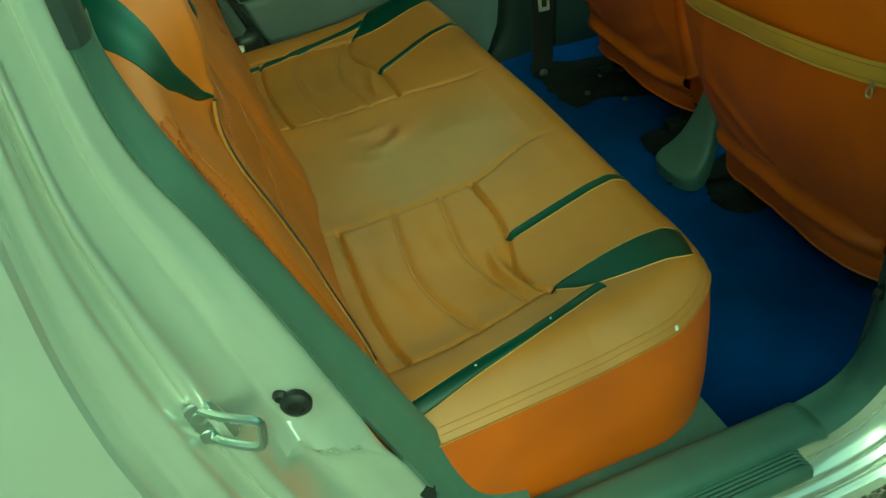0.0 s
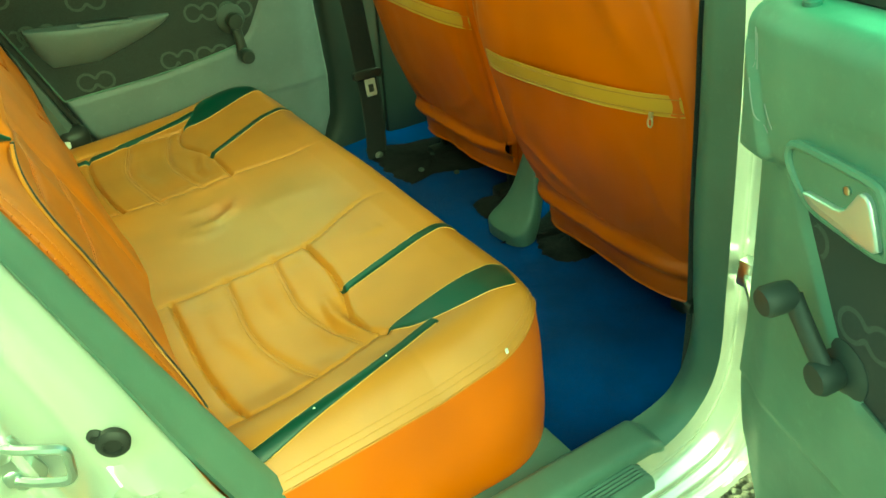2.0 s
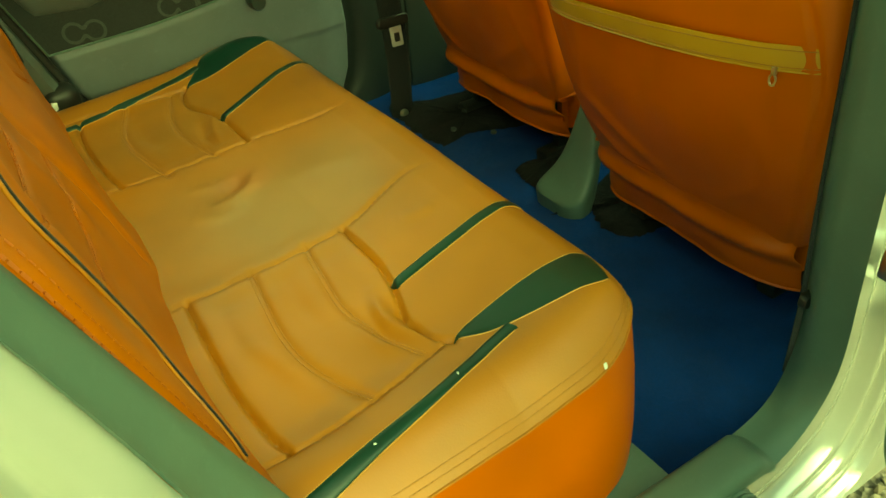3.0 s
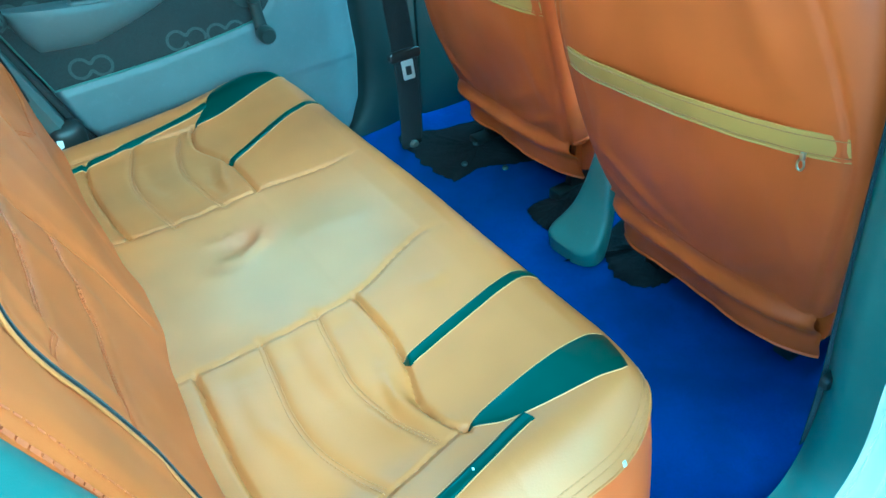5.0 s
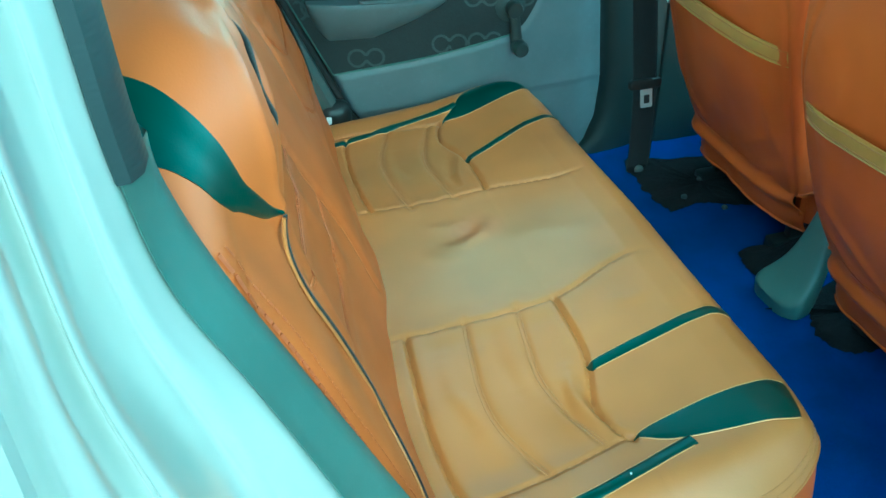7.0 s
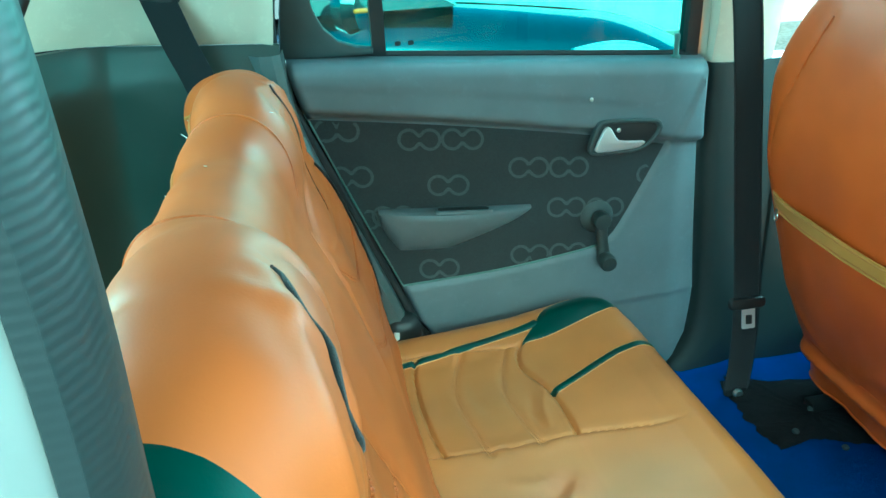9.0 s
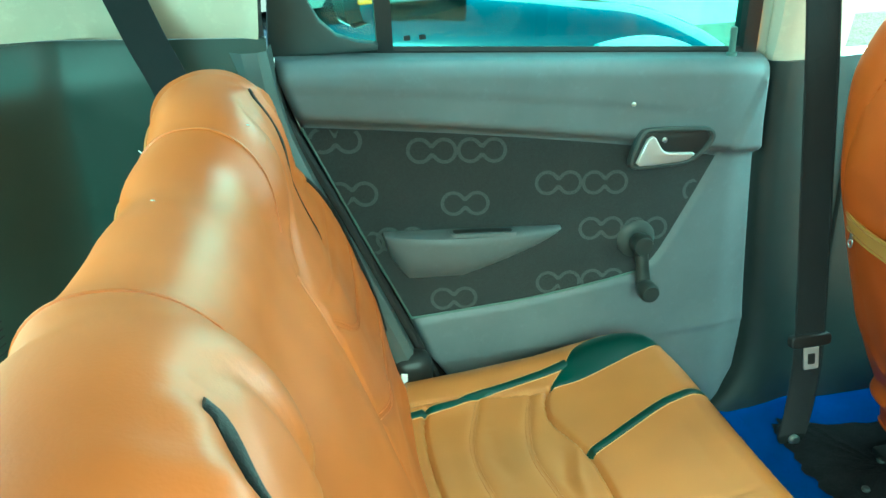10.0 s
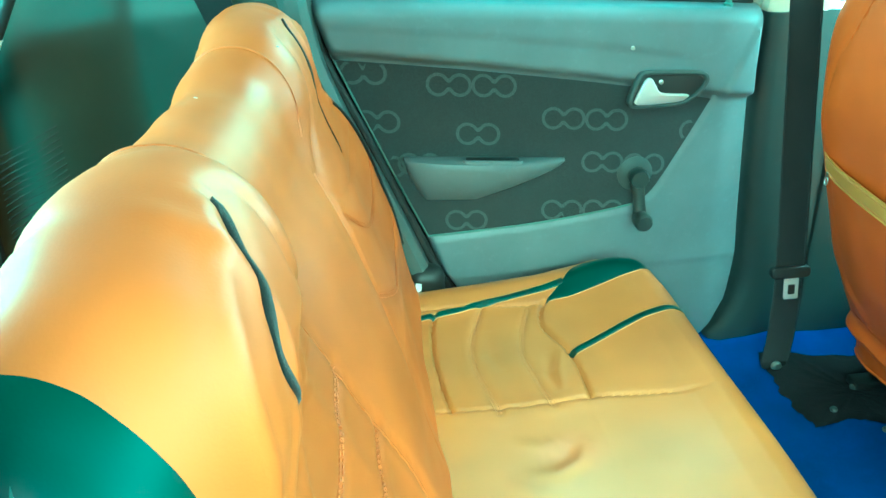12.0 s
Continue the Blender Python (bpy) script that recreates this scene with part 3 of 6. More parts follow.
ROLL_RIDGE = spline([(0.440, 97.8), (0.400, 97.2), (0.347, 95.5), (0.305, 93.5), (0.288, 90), (0.288, 83), (0.291, 76)], 24)
ROLL_STRIPE = spline([(0.433, 97.4), (0.418, 95.6), (0.394, 93.8), (0.372, 91.5), (0.360, 88), (0.362, 83), (0.375, 77), (0.385, 73)], 30)
FAR_STRIPE = spline([(1.090, 97.0), (1.085, 93), (1.098, 87.5), (1.110, 82), (1.110, 74), (1.102, 66)], 30)
ROLL_ARC = spline([(0.437, 97.6), (0.468, 96.9), (0.480, 95.2), (0.478, 93.0), (0.487, 89), (0.515, 83), (0.560, 76)], 24)
FRONT_STEP = 0.0052                              # metres between places up the front face
STEP = 0.0075                                    # metres between places along the roll


def relief(y, k):
    """Padding, seams and grooves of the cover over the head pads."""
    yy = min(y, 2 * MID - y)
    k = np.asarray(k, float) * STEP
    out = np.zeros_like(k)
    stripe = ROLL_STRIPE if y < MID else np.array([(2 * MID - a, b) for a, b in FAR_STRIPE])
    for line, h, w in ((ROLL_RIDGE, 0.0045, 0.008), (stripe, -0.0035, 0.009), (ROLL_ARC, -0.0045, 0.008)):
        d, a = dist_line(np.full_like(k, yy), k, [(p, q * STEP) for p, q in line])
        out = out + h * np.exp(-(d / w) ** 2)
    return out


def section(y):
    h = top_z(y)
    yy = min(y, 2 * MID - y)
    e = np.clip((yy - 0.128) / 0.05, 0, 1)
    over = float(step(MID - 0.14, MID + 0.14, y))
    bt = BT * (1.15 - 0.19 * over - 0.20 * float(step(0.42, 0.66, yy)) * (1 - 0.7 * over)) - 0.030 * (1 - math.sqrt(max(0, 1 - (1 - float(e)) ** 2)))
    zr = h - bt * 1.15
    zz = np.linspace(0.485, zr, 90)
    front = np.stack([back_x(np.full_like(zz, y), zz), zz], 1)
    xa = float(front[-1, 0])
    arc = []
    for a in np.linspace(0, math.pi, 30)[1:]:
        c = math.cos(a)
        arc.append((xa - bt - 0.012 * math.sin(a) + bt * math.copysign(abs(c) ** 0.9, c), zr + bt * 1.15 * math.sin(a)))
    zb = np.linspace(zr, 0.42, 30)[1:]
    back = np.stack([arc[-1][0] - 0.30 * (zb - zr), zb], 1)
    pr = np.concatenate([front, np.array(arc), back])
    tg = np.gradient(pr, axis=0)
    tg = tg / (np.linalg.norm(tg, axis=1)[:, None] + 1e-9)
    rel = relief(y, np.arange(len(pr)))[:, None]
    pr = pr + rel * np.stack([tg[:, 1], -tg[:, 0]], 1)
    return np.column_stack([pr[:, 0], np.full(len(pr), y), pr[:, 1]])


ys = 0.130 + (2 * MID - 0.26) * warp(230, 1.5)
BK = np.array([section(y) for y in ys])
backrest = under(bench, obj("backrest", sheet(BK, caps=True), BACKTAN, label="orange leather backrest with two raised head humps", angle=60))


def on_back(y, z, lift=0.0017):
    return (float(back_x(y, z)) + lift, float(y), float(z))


def patch_back(A, B, mat, name, label="", lift=0.0018):
    n, m = len(A), 7
    P = np.zeros((n, m, 3))
    for j, f in enumerate(np.linspace(0, 1, m)):
        for i in range(n):
            q = A[i] + (B[i] - A[i]) * f
            P[i, j] = on_back(q[0], q[1], lift * min(1.0, 5 * min(f, 1 - f)) + 0.0008)
    return under(bench, obj(name, solid(P, np.broadcast_to(np.array([-0.003, 0, -0.001]), P.shape)), mat, label=label, angle=60))


def flip(line):
    return np.array([(2 * MID - y, z) for y, z in line])


def surf(y, k):
    """A point on the backrest by its place along the section."""
    sec = section(y)
    i = min(int(k), len(sec) - 2)
    return sec[i] + (sec[i + 1] - sec[i]) * (k - i)


def patch_roll(up, lo, mat, name, label, far, n=44, m=9):
    """An insert laid on the roll between two curves of (y, place along the section)."""
    up, lo = spline(up, n), spline(lo, n)
    P, Q = np.zeros((n, m, 3)), np.zeros((n, m, 3))
    for i in range(n):
        for j, f in enumerate(np.linspace(0, 1, m)):
            y, k = up[i] + (lo[i] - up[i]) * f
            y = 2 * MID - y if far else y
            p = surf(y, k)
            nr = np.cross(surf(y + 0.002, k) - p, surf(y, k + 0.5) - p)
            nr = nr / (np.linalg.norm(nr) + 1e-9)
            nr = nr if nr @ (p - np.array([-0.17, y, 0.95])) > 0 else -nr
            P[i, j] = p + nr * (0.0008 + 0.0022 * min(1, 5 * min(f, 1 - f)))
            Q[i, j] = -0.004 * nr
    under(bench, obj(name, solid(P, Q), mat, label=label, angle=60))


LEAF_UP = [(0.285, 77), (0.262, 83.5), (0.246, 89), (0.244, 93), (0.246, 96.5), (0.250, 99.5), (0.253, 104), (0.250, 112), (0.255, 119)]
LEAF_LO = [(0.284, 76.5), (0.260, 80), (0.228, 87.5), (0.206, 91.5), (0.200, 94), (0.196, 96.5), (0.192, 100), (0.190, 110), (0.192, 119)]


for side in (lambda ln: np.array(ln), flip):
    far = side([(0.2, 1.0)])[0][0] > MID
    w = np.interp(np.linspace(0, 1, 30), (0, 0.06, 0.2, 0.5, 0.8, 1), (0.006, 0.0095, 0.0095, 0.0060, 0.0030, 0.0006))[:, None]
    stripe = np.array([(2 * MID - a, b) for a, b in FAR_STRIPE]) if far else ROLL_STRIPE
    w = w * (0.6 if far else 1)
    patch_roll(stripe + w * np.array([1, 0]), stripe - w * np.array([1, 0]), BLACKPIPE, "stripe_insert", "thin black stripe insert", far, 40, 5)
    patch_roll(LEAF_UP[:6] if far else LEAF_UP, LEAF_LO[:6] if far else LEAF_LO, GREEN, "leaf_insert", "dark green leather leaf insert", far)
    pipe = [on_back(*q, lift=0.0022) for q in (side(spline(B_PIPE, 80)) if not far else flip(spline([(0.270, 0.955), (0.215, 0.92), (0.190, 0.86), (0.186, 0.78), (0.186, 0.70), (0.184, 0.62)], 60)))]
    pipe = np.array(pipe)
    for _ in range(30):
        pipe[1:-1] = (pipe[:-2] + 2 * pipe[1:-1] + pipe[2:]) / 4
    under(bench, obj("black_piping", tube(pipe + np.array([0.0015, 0, 0.0005]), 0.0027, 8), BLACKPIPE))
    under(bench, obj("pipe_cord", tube(pipe + np.array([0.0005, 0.005 if far else -0.0048, 0.0]), 0.0020, 6), TAN))
    for ln in FAR_QUILT if far else B_QUILT:
        for d in (-0.003, 0.003):
            under(bench, obj("stitching", stitches(side(shift(ln, d)), None, size=(0.0042, 0.0008), to3d=on_back), BACKTAN))
    under(bench, obj("seam_welt", tube([on_back(*q, lift=0.0) for q in side(spline(B_MID, 40))], 0.002, 6), BACKTAN))
    # bolster stitching beside the pillar trim
    for row, pitch, size in (([(0.163, 94), (0.161, 91), (0.163, 86), (0.160, 77), (0.161, 66), (0.164, 48), (0.166, 30)], 0.0100, (0.0084, 0.0026)),
                             ([(0.172, 93), (0.176, 88), (0.176, 81), (0.174, 72), (0.176, 60), (0.180, 45), (0.183, 28)], 0.0088, (0.0058, 0.0012))):
        line = spline([(2 * MID - y if far else y, k * FRONT_STEP) for y, k in row], 60)
        under(bench, obj("stitching", stitches(line, None, pitch, size, to3d=lambda y, v: surf(y, v / FRONT_STEP) + np.array([0.0012, 0, 0.0006])), DARKTHREAD))
# seams over the top of the roll
for y0, amp in ((0.93, 0.02), (0.60, -0.02)):
    k0, k1 = 84, 122
    path = []
    for k in range(k0, k1):
        y = y0 + amp * math.sin((k - k0) / (k1 - k0) * math.pi)
        s = section(y)[k]
        path.append(s + np.array([0, 0, 0.0002]))
    under(bench, obj("top_seam", tube(path, 0.0016, 6), BACKTAN))
patch_roll([(y, 113.6) for y in np.linspace(0.42, 1.14, 12)], [(y, 116.0) for y in np.linspace(0.42, 1.14, 12)], TAN, "back_hem", "pale frayed hem along the back edge", False, 60, 5)
bseam = [section(y)[116] + np.array([-0.001, 0, 0.0005]) for y in np.linspace(0.30, 1.25, 90)]
under(bench, obj("back_seam", tube(bseam, 0.0022, 6), BAND))
# loose threads along the back seam
rng = random.Random(4)
for k in range(9):
    y = 0.50 + 0.08 * k + rng.uniform(-0.02, 0.02)
    s = section(y)[117]
    path = [s + np.array([-0.004 * j + rng.uniform(-0.002, 0.002), 0.003 * j * rng.uniform(-1, 1), 0.003 * j * rng.uniform(0.2, 1)]) for j in range(4)]
    under(bench, obj("loose_thread", tube(path, 0.0006, 4), WHITE))


# bits of lint on the covers
for x, y in ((0.122, 0.1985), (0.245, 0.222)):
    fluff = moved(slab(round_rect(0.0035, 0.0022, 0.0008), 0.0009, 0.0003), pose(x, y, float(cushion_z(x, y)) + 0.003, 0, 0, 40 + 900 * x))
    under(bench, obj("lint", fluff, WHITE))
for y, k in ((0.80, 104), (0.98, 97)):
    p_ = section(y)[k]
    under(bench, obj("lint", moved(slab(round_rect(0.004, 0.0018, 0.0006), 0.0008, 0.0003), pose(p_[0], p_[1], p_[2] + 0.0004, 0, 20, 30)), WHITE))

# ---- front seats ----
FZ = [0.44, 0.50, 0.62, 0.75, 0.85, 0.95, 1.02, 1.10, 1.17, 1.21]
FX = [0.832, 0.806, 0.762, 0.727, 0.706, 0.697, 0.698, 0.708, 0.728, 0.752]      # rear face
NEAR_OUT = [0.222, 0.238, 0.262, 0.284, 0.282, 0.260, 0.218, 0.165, 0.145, 0.10]  # half widths, door side
NEAR_IN = [0.218, 0.232, 0.250, 0.264, 0.268, 0.256, 0.222, 0.170, 0.145, 0.10]   # half widths, tunnel side
FAR_OUT = [0.205, 0.212, 0.224, 0.228, 0.234, 0.238, 0.232, 0.195, 0.150, 0.10]
FAR_IN = [0.208, 0.222, 0.232, 0.240, 0.252, 0.246, 0.218, 0.170, 0.145, 0.10]
SEAM = [0.94, 0.94, 0.935, 0.92, 0.86, 0.74, 0.58, 0.46, 0.40, 0.38]              # share of the half width at which the rear panel ends
FD = 0.050                                                                        # half depth of the backrest


def smooth_interp(x, xs, ys):
    """A smooth curve through the pairs xs, ys."""
    x = min(max(float(x), xs[0]), xs[-1])
    i = min(max(int(np.searchsorted(xs, x)) - 1, 0), len(xs) - 2)
    h = xs[i + 1] - xs[i]
    f = (x - xs[i]) / h
    def slope(k):
        a, b = max(k - 1, 0), min(k + 1, len(xs) - 1)
        return (ys[b] - ys[a]) / (xs[b] - xs[a])
    m0, m1 = slope(i) * h, slope(i + 1) * h
    return (2 * f ** 3 - 3 * f ** 2 + 1) * ys[i] + (f ** 3 - 2 * f ** 2 + f) * m0 + (3 * f ** 2 - 2 * f ** 3) * ys[i + 1] + (f ** 3 - f ** 2) * m1


def front_seat(cy, dx, name_label):
    st = thing("front_seat", name_label, "seat", (0.9, cy, 0.28), "front seats")
    outer = -1 if cy < MID else 1
    w_out, w_in = (NEAR_OUT, NEAR_IN) if cy < MID else (FAR_OUT, FAR_IN)
    hem_z = 0.336 if cy < MID else 0.346

    def half(side, z):
        return smooth_interp(z, FZ, w_out if side == outer else w_in)

    def back_face(y, z):
        """x of the seat's rear face, which rounds off towards the bolsters."""
        r = min(1.0, abs(y - cy) / half(1 if y > cy else -1, z))
        return smooth_interp(z, FZ, FX) + dx + FD * (1 - max(0.0, 1 - r ** 4.0) ** 0.6)

    def slack(y, z):
        """Loose folds of the cover: slanting pulls towards the lower corners, and the welt round the panel."""
        u = (y - cy) * outer
        pull = 0.0
        for u0, z0, u1, z1, h, wd in ((-0.21, 0.60, 0.02, 0.47, 0.006, 0.014), (-0.22, 0.53, -0.05, 0.455, 0.005, 0.010), (0.21, 0.585, 0.06, 0.47, 0.005, 0.016),
                                      (-0.15, 0.70, -0.20, 0.52, 0.005, 0.018), (0.17, 0.70, 0.215, 0.53, 0.004, 0.016), (0.10, 0.96, 0.19, 0.84, 0.006, 0.030), (-0.14, 0.95, -0.20, 0.83, 0.004, 0.026)):
            d, a = dist_line(np.array([u]), np.array([z]), [(u0, z0), ((u0 + u1) / 2, (z0 + z1) / 2 - 0.012), (u1, z1)])
            pull += h * math.exp(-(float(d[0]) / wd) ** 2) * math.sin(math.pi * min(max(float(a[0]), 0.05), 0.95))
        return pull + 0.005 * noise.noise((y * 6, z * 7, cy * 10)) + 0.0015 * noise.noise((y * 22, z * 16, cy))

    zs = np.concatenate([np.linspace(0.44, 0.95, 76), np.linspace(0.958, 1.21, 34)])
    rows = []
    for z in zs:
        x0, row = smooth_interp(z, FZ, FX) + dx, []
        for a in np.linspace(0, 2 * math.pi, 132, endpoint=False):
            c, sn = math.cos(a), math.sin(a)
            side = 1 if sn > 0 else -1
            y = cy + half(side, z) * math.copysign(abs(sn) ** 0.5, sn)
            x = x0 + FD - FD * math.copysign(abs(c) ** 0.6, c)
            if c > 0:
                x -= slack(y, z) * c ** 0.5
            else:
                x += 0.03 * abs(c)
            edge_y = cy + side * half(side, z) * smooth_interp(z, FZ, SEAM)
            x += 0.0035 * math.exp(-((y - edge_y) / 0.0045) ** 2) if c > 0 else 0
            row.append((x, y, z))
        rows.append(row)
    under(st, obj("backrest", sheet(rows, close_v=True, caps=True), ORANGE, label="orange leather seat back", angle=60))

    # pale band along the pocket's top, its outer end higher
    def band_z(u):
        return 0.750 + (0.034 * u + 0.016 * u * u if cy < MID else 0.022 + 0.016 * u)

    def rear(y, z, lift):
        return (back_face(y, z) - slack(y, z) - lift, y, z)

    def across(u, z):
        lo, hi = cy - outer * half(-outer, z) * smooth_interp(z, FZ, SEAM), cy + outer * half(outer, z) * smooth_interp(z, FZ, SEAM)
        return lo + (hi - lo) * u

    def pocket(u, v):
        z = 0.462 + (band_z(u) - 0.462) * v
        y = across(u, z)
        return rear(y, z, 0.0035 + 0.007 * math.sin(math.pi * u) * v ** 2)
    P = np.array([[pocket(u, v) for v in np.linspace(0, 1, 44)] for u in np.linspace(0, 1, 60)])
    under(st, obj("map_pocket", solid(P, np.broadcast_to(np.array([0.003, 0, 0]), P.shape)), ORANGE, label="slack orange leather map pocket", angle=60))

    def bandp(u, v):
        z = band_z(u) - 0.032 + 0.034 * v
        y = across(u, z)
        return rear(y, z, 0.0065 + 0.007 * math.sin(math.pi * u) + 0.001 * math.sin(math.pi * v))
    P = np.array([[bandp(u, v) for v in np.linspace(0, 1, 7)] for u in np.linspace(0, 1, 60)])
    under(st, obj("pocket_band", solid(P, np.broadcast_to(np.array([0.003, 0, 0]), P.shape)), BAND, label="pale tan pocket hem band", angle=60))
    for k, r in ((0, 0.0012), (1, 0.0007), (5, 0.0007)):
        under(st, obj("hem_stitching", tube(P[:, k] - np.array([0.0008, 0, 0]), r, 5), THREAD if k else BAND))
    # welts where the rear panel meets the bolsters, and the shoulder seams
    for sgn in (-1, 1):
        line = []
        for z in np.linspace(0.45, 1.13, 60):
            y = cy + sgn * half(sgn, z) * smooth_interp(z, FZ, SEAM)
            line.append(rear(y, z, -0.0012))
        under(st, obj("side_seam", tube(line, 0.0026, 6), ORANGE))
        line = []
        for f in np.linspace(0.74, 0.995, 14):
            z = 0.950 + 0.018 * (f - 0.74)
            line.append(rear(cy + sgn * half(sgn, z) * f, z, -0.0006))
        under(st, obj("shoulder_seam", tube(line, 0.0020, 6), ORANGE))
    # zip puller under the band's outer end
    zy = across(0.90, 0.742)
    zz = band_z(0.90) - 0.034
    zx = rear(zy, zz, 0.0)[0] - 0.012
    ring = tube(np.array([(zx, zy + 0.0045 * math.cos(a), zz - 0.010 + 0.0075 * math.sin(a)) for a in np.linspace(0, 2 * math.pi, 18, endpoint=False)]), 0.0016, 6, closed=True)
    add(ring, box(zx - 0.002, zx + 0.004, zy - 0.003, zy + 0.003, zz - 0.004, zz + 0.007, 0.001))
    under(st, obj("zip_puller", ring, STEEL, label="small metal zip puller"))

    # lower flap of the cover: a gathered bulge, then a hem that hangs free
    def flap(u, v):
        z = 0.466 - (0.466 - hem_z - 0.010 * math.sin(math.pi * u)) * v
        zc = max(z, 0.44)
        y = cy + outer * (-half(-outer, zc) * 0.94 + (half(-outer, zc) + half(outer, zc)) * 0.955 * u)
        lean = 0.36 * max(0.0, 0.44 - z)
        bulge = 0.017 * math.exp(-((v - 0.34) / 0.17) ** 2) - 0.006 * math.exp(-((v - 0.62) / 0.14) ** 2) + 0.008 * v * u ** 3
        wave = 0.005 * math.sin(u * 8.5 + cy * 5) * v + 0.005 * noise.noise((u * 7, v * 3, cy)) * v
        return (back_face(y, zc) + lean - slack(y, zc) * (1 - v) - 0.004 - bulge - wave, y, z)
    P = np.array([[flap(u, v) for v in np.linspace(0, 1, 30)] for u in np.linspace(0, 1, 70)])
    under(st, obj("cover_flap", solid(P, np.broadcast_to(np.array([0.003, 0, 0]), P.shape)), ORANGE, label="loose gathered hem of the cover", angle=60))
    under(st, obj("flap_hem", tube(P[:, -1] + np.array([-0.0005, 0, 0]), 0.0028, 6), ORANGE))
    # bolster hem and turned-back tab at the tunnel side
    yb = cy - outer * half(-outer, 0.46)
    line = [(back_face(cy - outer * half(-outer, 0.46) * 0.93, 0.46) + 0.10 * t, yb + outer * 0.014 * (1 - t) ** 3 - outer * 0.003, 0.449 + 0.004 * math.sin(5 * t)) for t in np.linspace(0, 1, 14)]
    under(st, obj("bolster_hem", tube(line, 0.0045, 7), ORANGE))
    tab_ = np.array([[(0.875 + dx + 0.040 * a, yb + outer * (0.026 - 0.006 * b), 0.448 - 0.062 * b) for b in np.linspace(0, 1, 6)] for a in np.linspace(0, 1, 6)])
    under(st, obj("cover_tab", solid(tab_, np.broadcast_to(np.array([0, outer * 0.003, 0]), tab_.shape)), ORANGE))
    # dark seat frame under the cover
    under(st, obj("seat_frame", box(0.885 + dx, 0.985 + dx, cy - 0.165, cy + 0.165, 0.325, 0.47, 0.02, 3), BLACK))
    # seat cushion in front of the backrest
    rows = []
    for x in np.linspace(0.86, 1.32, 20):
        t = (x - 0.86) / 0.46
        top = 0.47 + 0.05 * t - 0.05 * max(0, t - 0.85) / 0.15
        w = 0.225 - 0.03 * max(0, t - 0.8) / 0.2
        rows.append([(x + dx + 0.03, cy + w * math.copysign(abs(math.sin(a)) ** 0.4, math.sin(a)), (top + 0.36) / 2 + (top - 0.36) / 2 * math.copysign(abs(math.cos(a)) ** 0.5, math.cos(a))) for a in np.linspace(0, 2 * math.pi, 40, endpoint=False)])
    under(st, obj("seat_cushion", sheet(rows, close_v=True, caps=True), ORANGE, angle=60))
    for sgn in (-1, 1):
        under(st, obj("seat_rail", box(0.91, 1.25, cy + sgn * 0.15 - 0.018, cy + sgn * 0.15 + 0.018, 0.279, 0.305, 0.004), BLACK))
        under(st, obj("seat_bracket", box(0.95, 1.18, cy + sgn * 0.15 - 0.012, cy + sgn * 0.15 + 0.012, 0.303, 0.375, 0.004), BLACK))
    return st


front_seat(0.430, 0.0, "orange leather front seat with slack map pocket by the open door")
front_seat(1.020, 0.055, "orange leather front seat beside the closed far door")

# ---- ground and surroundings ----
def gravel_mat():
    m, nt, b = material("gravel_ground", (0.3, 0.27, 0.22), 0.9)
    v = tex(nt, 70.0, kind="ShaderNodeTexVoronoi")
    c = ramp(nt, v.outputs["Color"], ((0.1, (0.16, 0.14, 0.11)), (0.5, (0.33, 0.29, 0.22)), (0.9, (0.5, 0.46, 0.38))))
    g = ramp(nt, tex(nt, 3.0, 5).outputs[0], ((0.3, (0.2, 0.18, 0.14)), (0.7, (0.4, 0.36, 0.3))))
    nt.links.new(mix(nt, 0.35, c.outputs[0], g.outputs[0]), b.inputs["Base Color"])
    bump(nt, b, v.outputs["Distance"], 0.9, 0.02)
    return m


def pebble_mat():
    m, nt, b = material("pebbles", (0.34, 0.30, 0.23), 0.85)
    g = nt.nodes.new("ShaderNodeNewGeometry")
    r = ramp(nt, g.outputs["Random Per Island"], ((0.0, (0.22, 0.18, 0.13)), (0.4, (0.46, 0.39, 0.28)), (0.75, (0.56, 0.48, 0.36)), (1.0, (0.66, 0.61, 0.52))))
    nt.links.new(r.outputs[0], b.inputs["Base Color"])
    bump(nt, b, tex(nt, 300.0, 3).outputs[0], 0.3, 0.001)
    return m


bm = bmesh.new()
bmesh.ops.create_grid(bm, x_segments=60, y_segments=60, size=60)
tagged(obj("ground", bm, gravel_mat()), "pale brown gravel ground beside the car", "ground", kind="structure")

rng = random.Random(7)
verts, faces = [], []
ico = bmesh.new()
bmesh.ops.create_icosphere(ico, subdivisions=1, radius=1)
iv = [v.co.copy() for v in ico.verts]
ifc = [[v.index for v in f.verts] for f in ico.faces]
ico.free()
for k in range(2600):
    c = Vector((rng.uniform(0.25, 1.3), rng.uniform(-0.75, 0.02), 0.002))
    r = rng.uniform(0.004, 0.011)
    q = Euler((rng.uniform(0, 6), rng.uniform(0, 6), rng.uniform(0, 6))).to_matrix()
    s = Vector((r * rng.uniform(0.8, 1.5), r, r * rng.uniform(0.5, 0.9)))
    n0 = len(verts)
    verts += [c + q @ Vector((a.x * s.x, a.y * s.y, a.z * s.z)) * rng.uniform(0.85, 1.15) for a in iv]
    faces += [[n0 + i for i in f] for f in ifc]
me = bpy.data.meshes.new("gravel")
me.from_pydata([tuple(v) for v in verts], [], faces)
me.materials.append(pebble_mat())
tagged(new("gravel", me), "loose pale brown gravel stones", "gravel", kind="stuff")

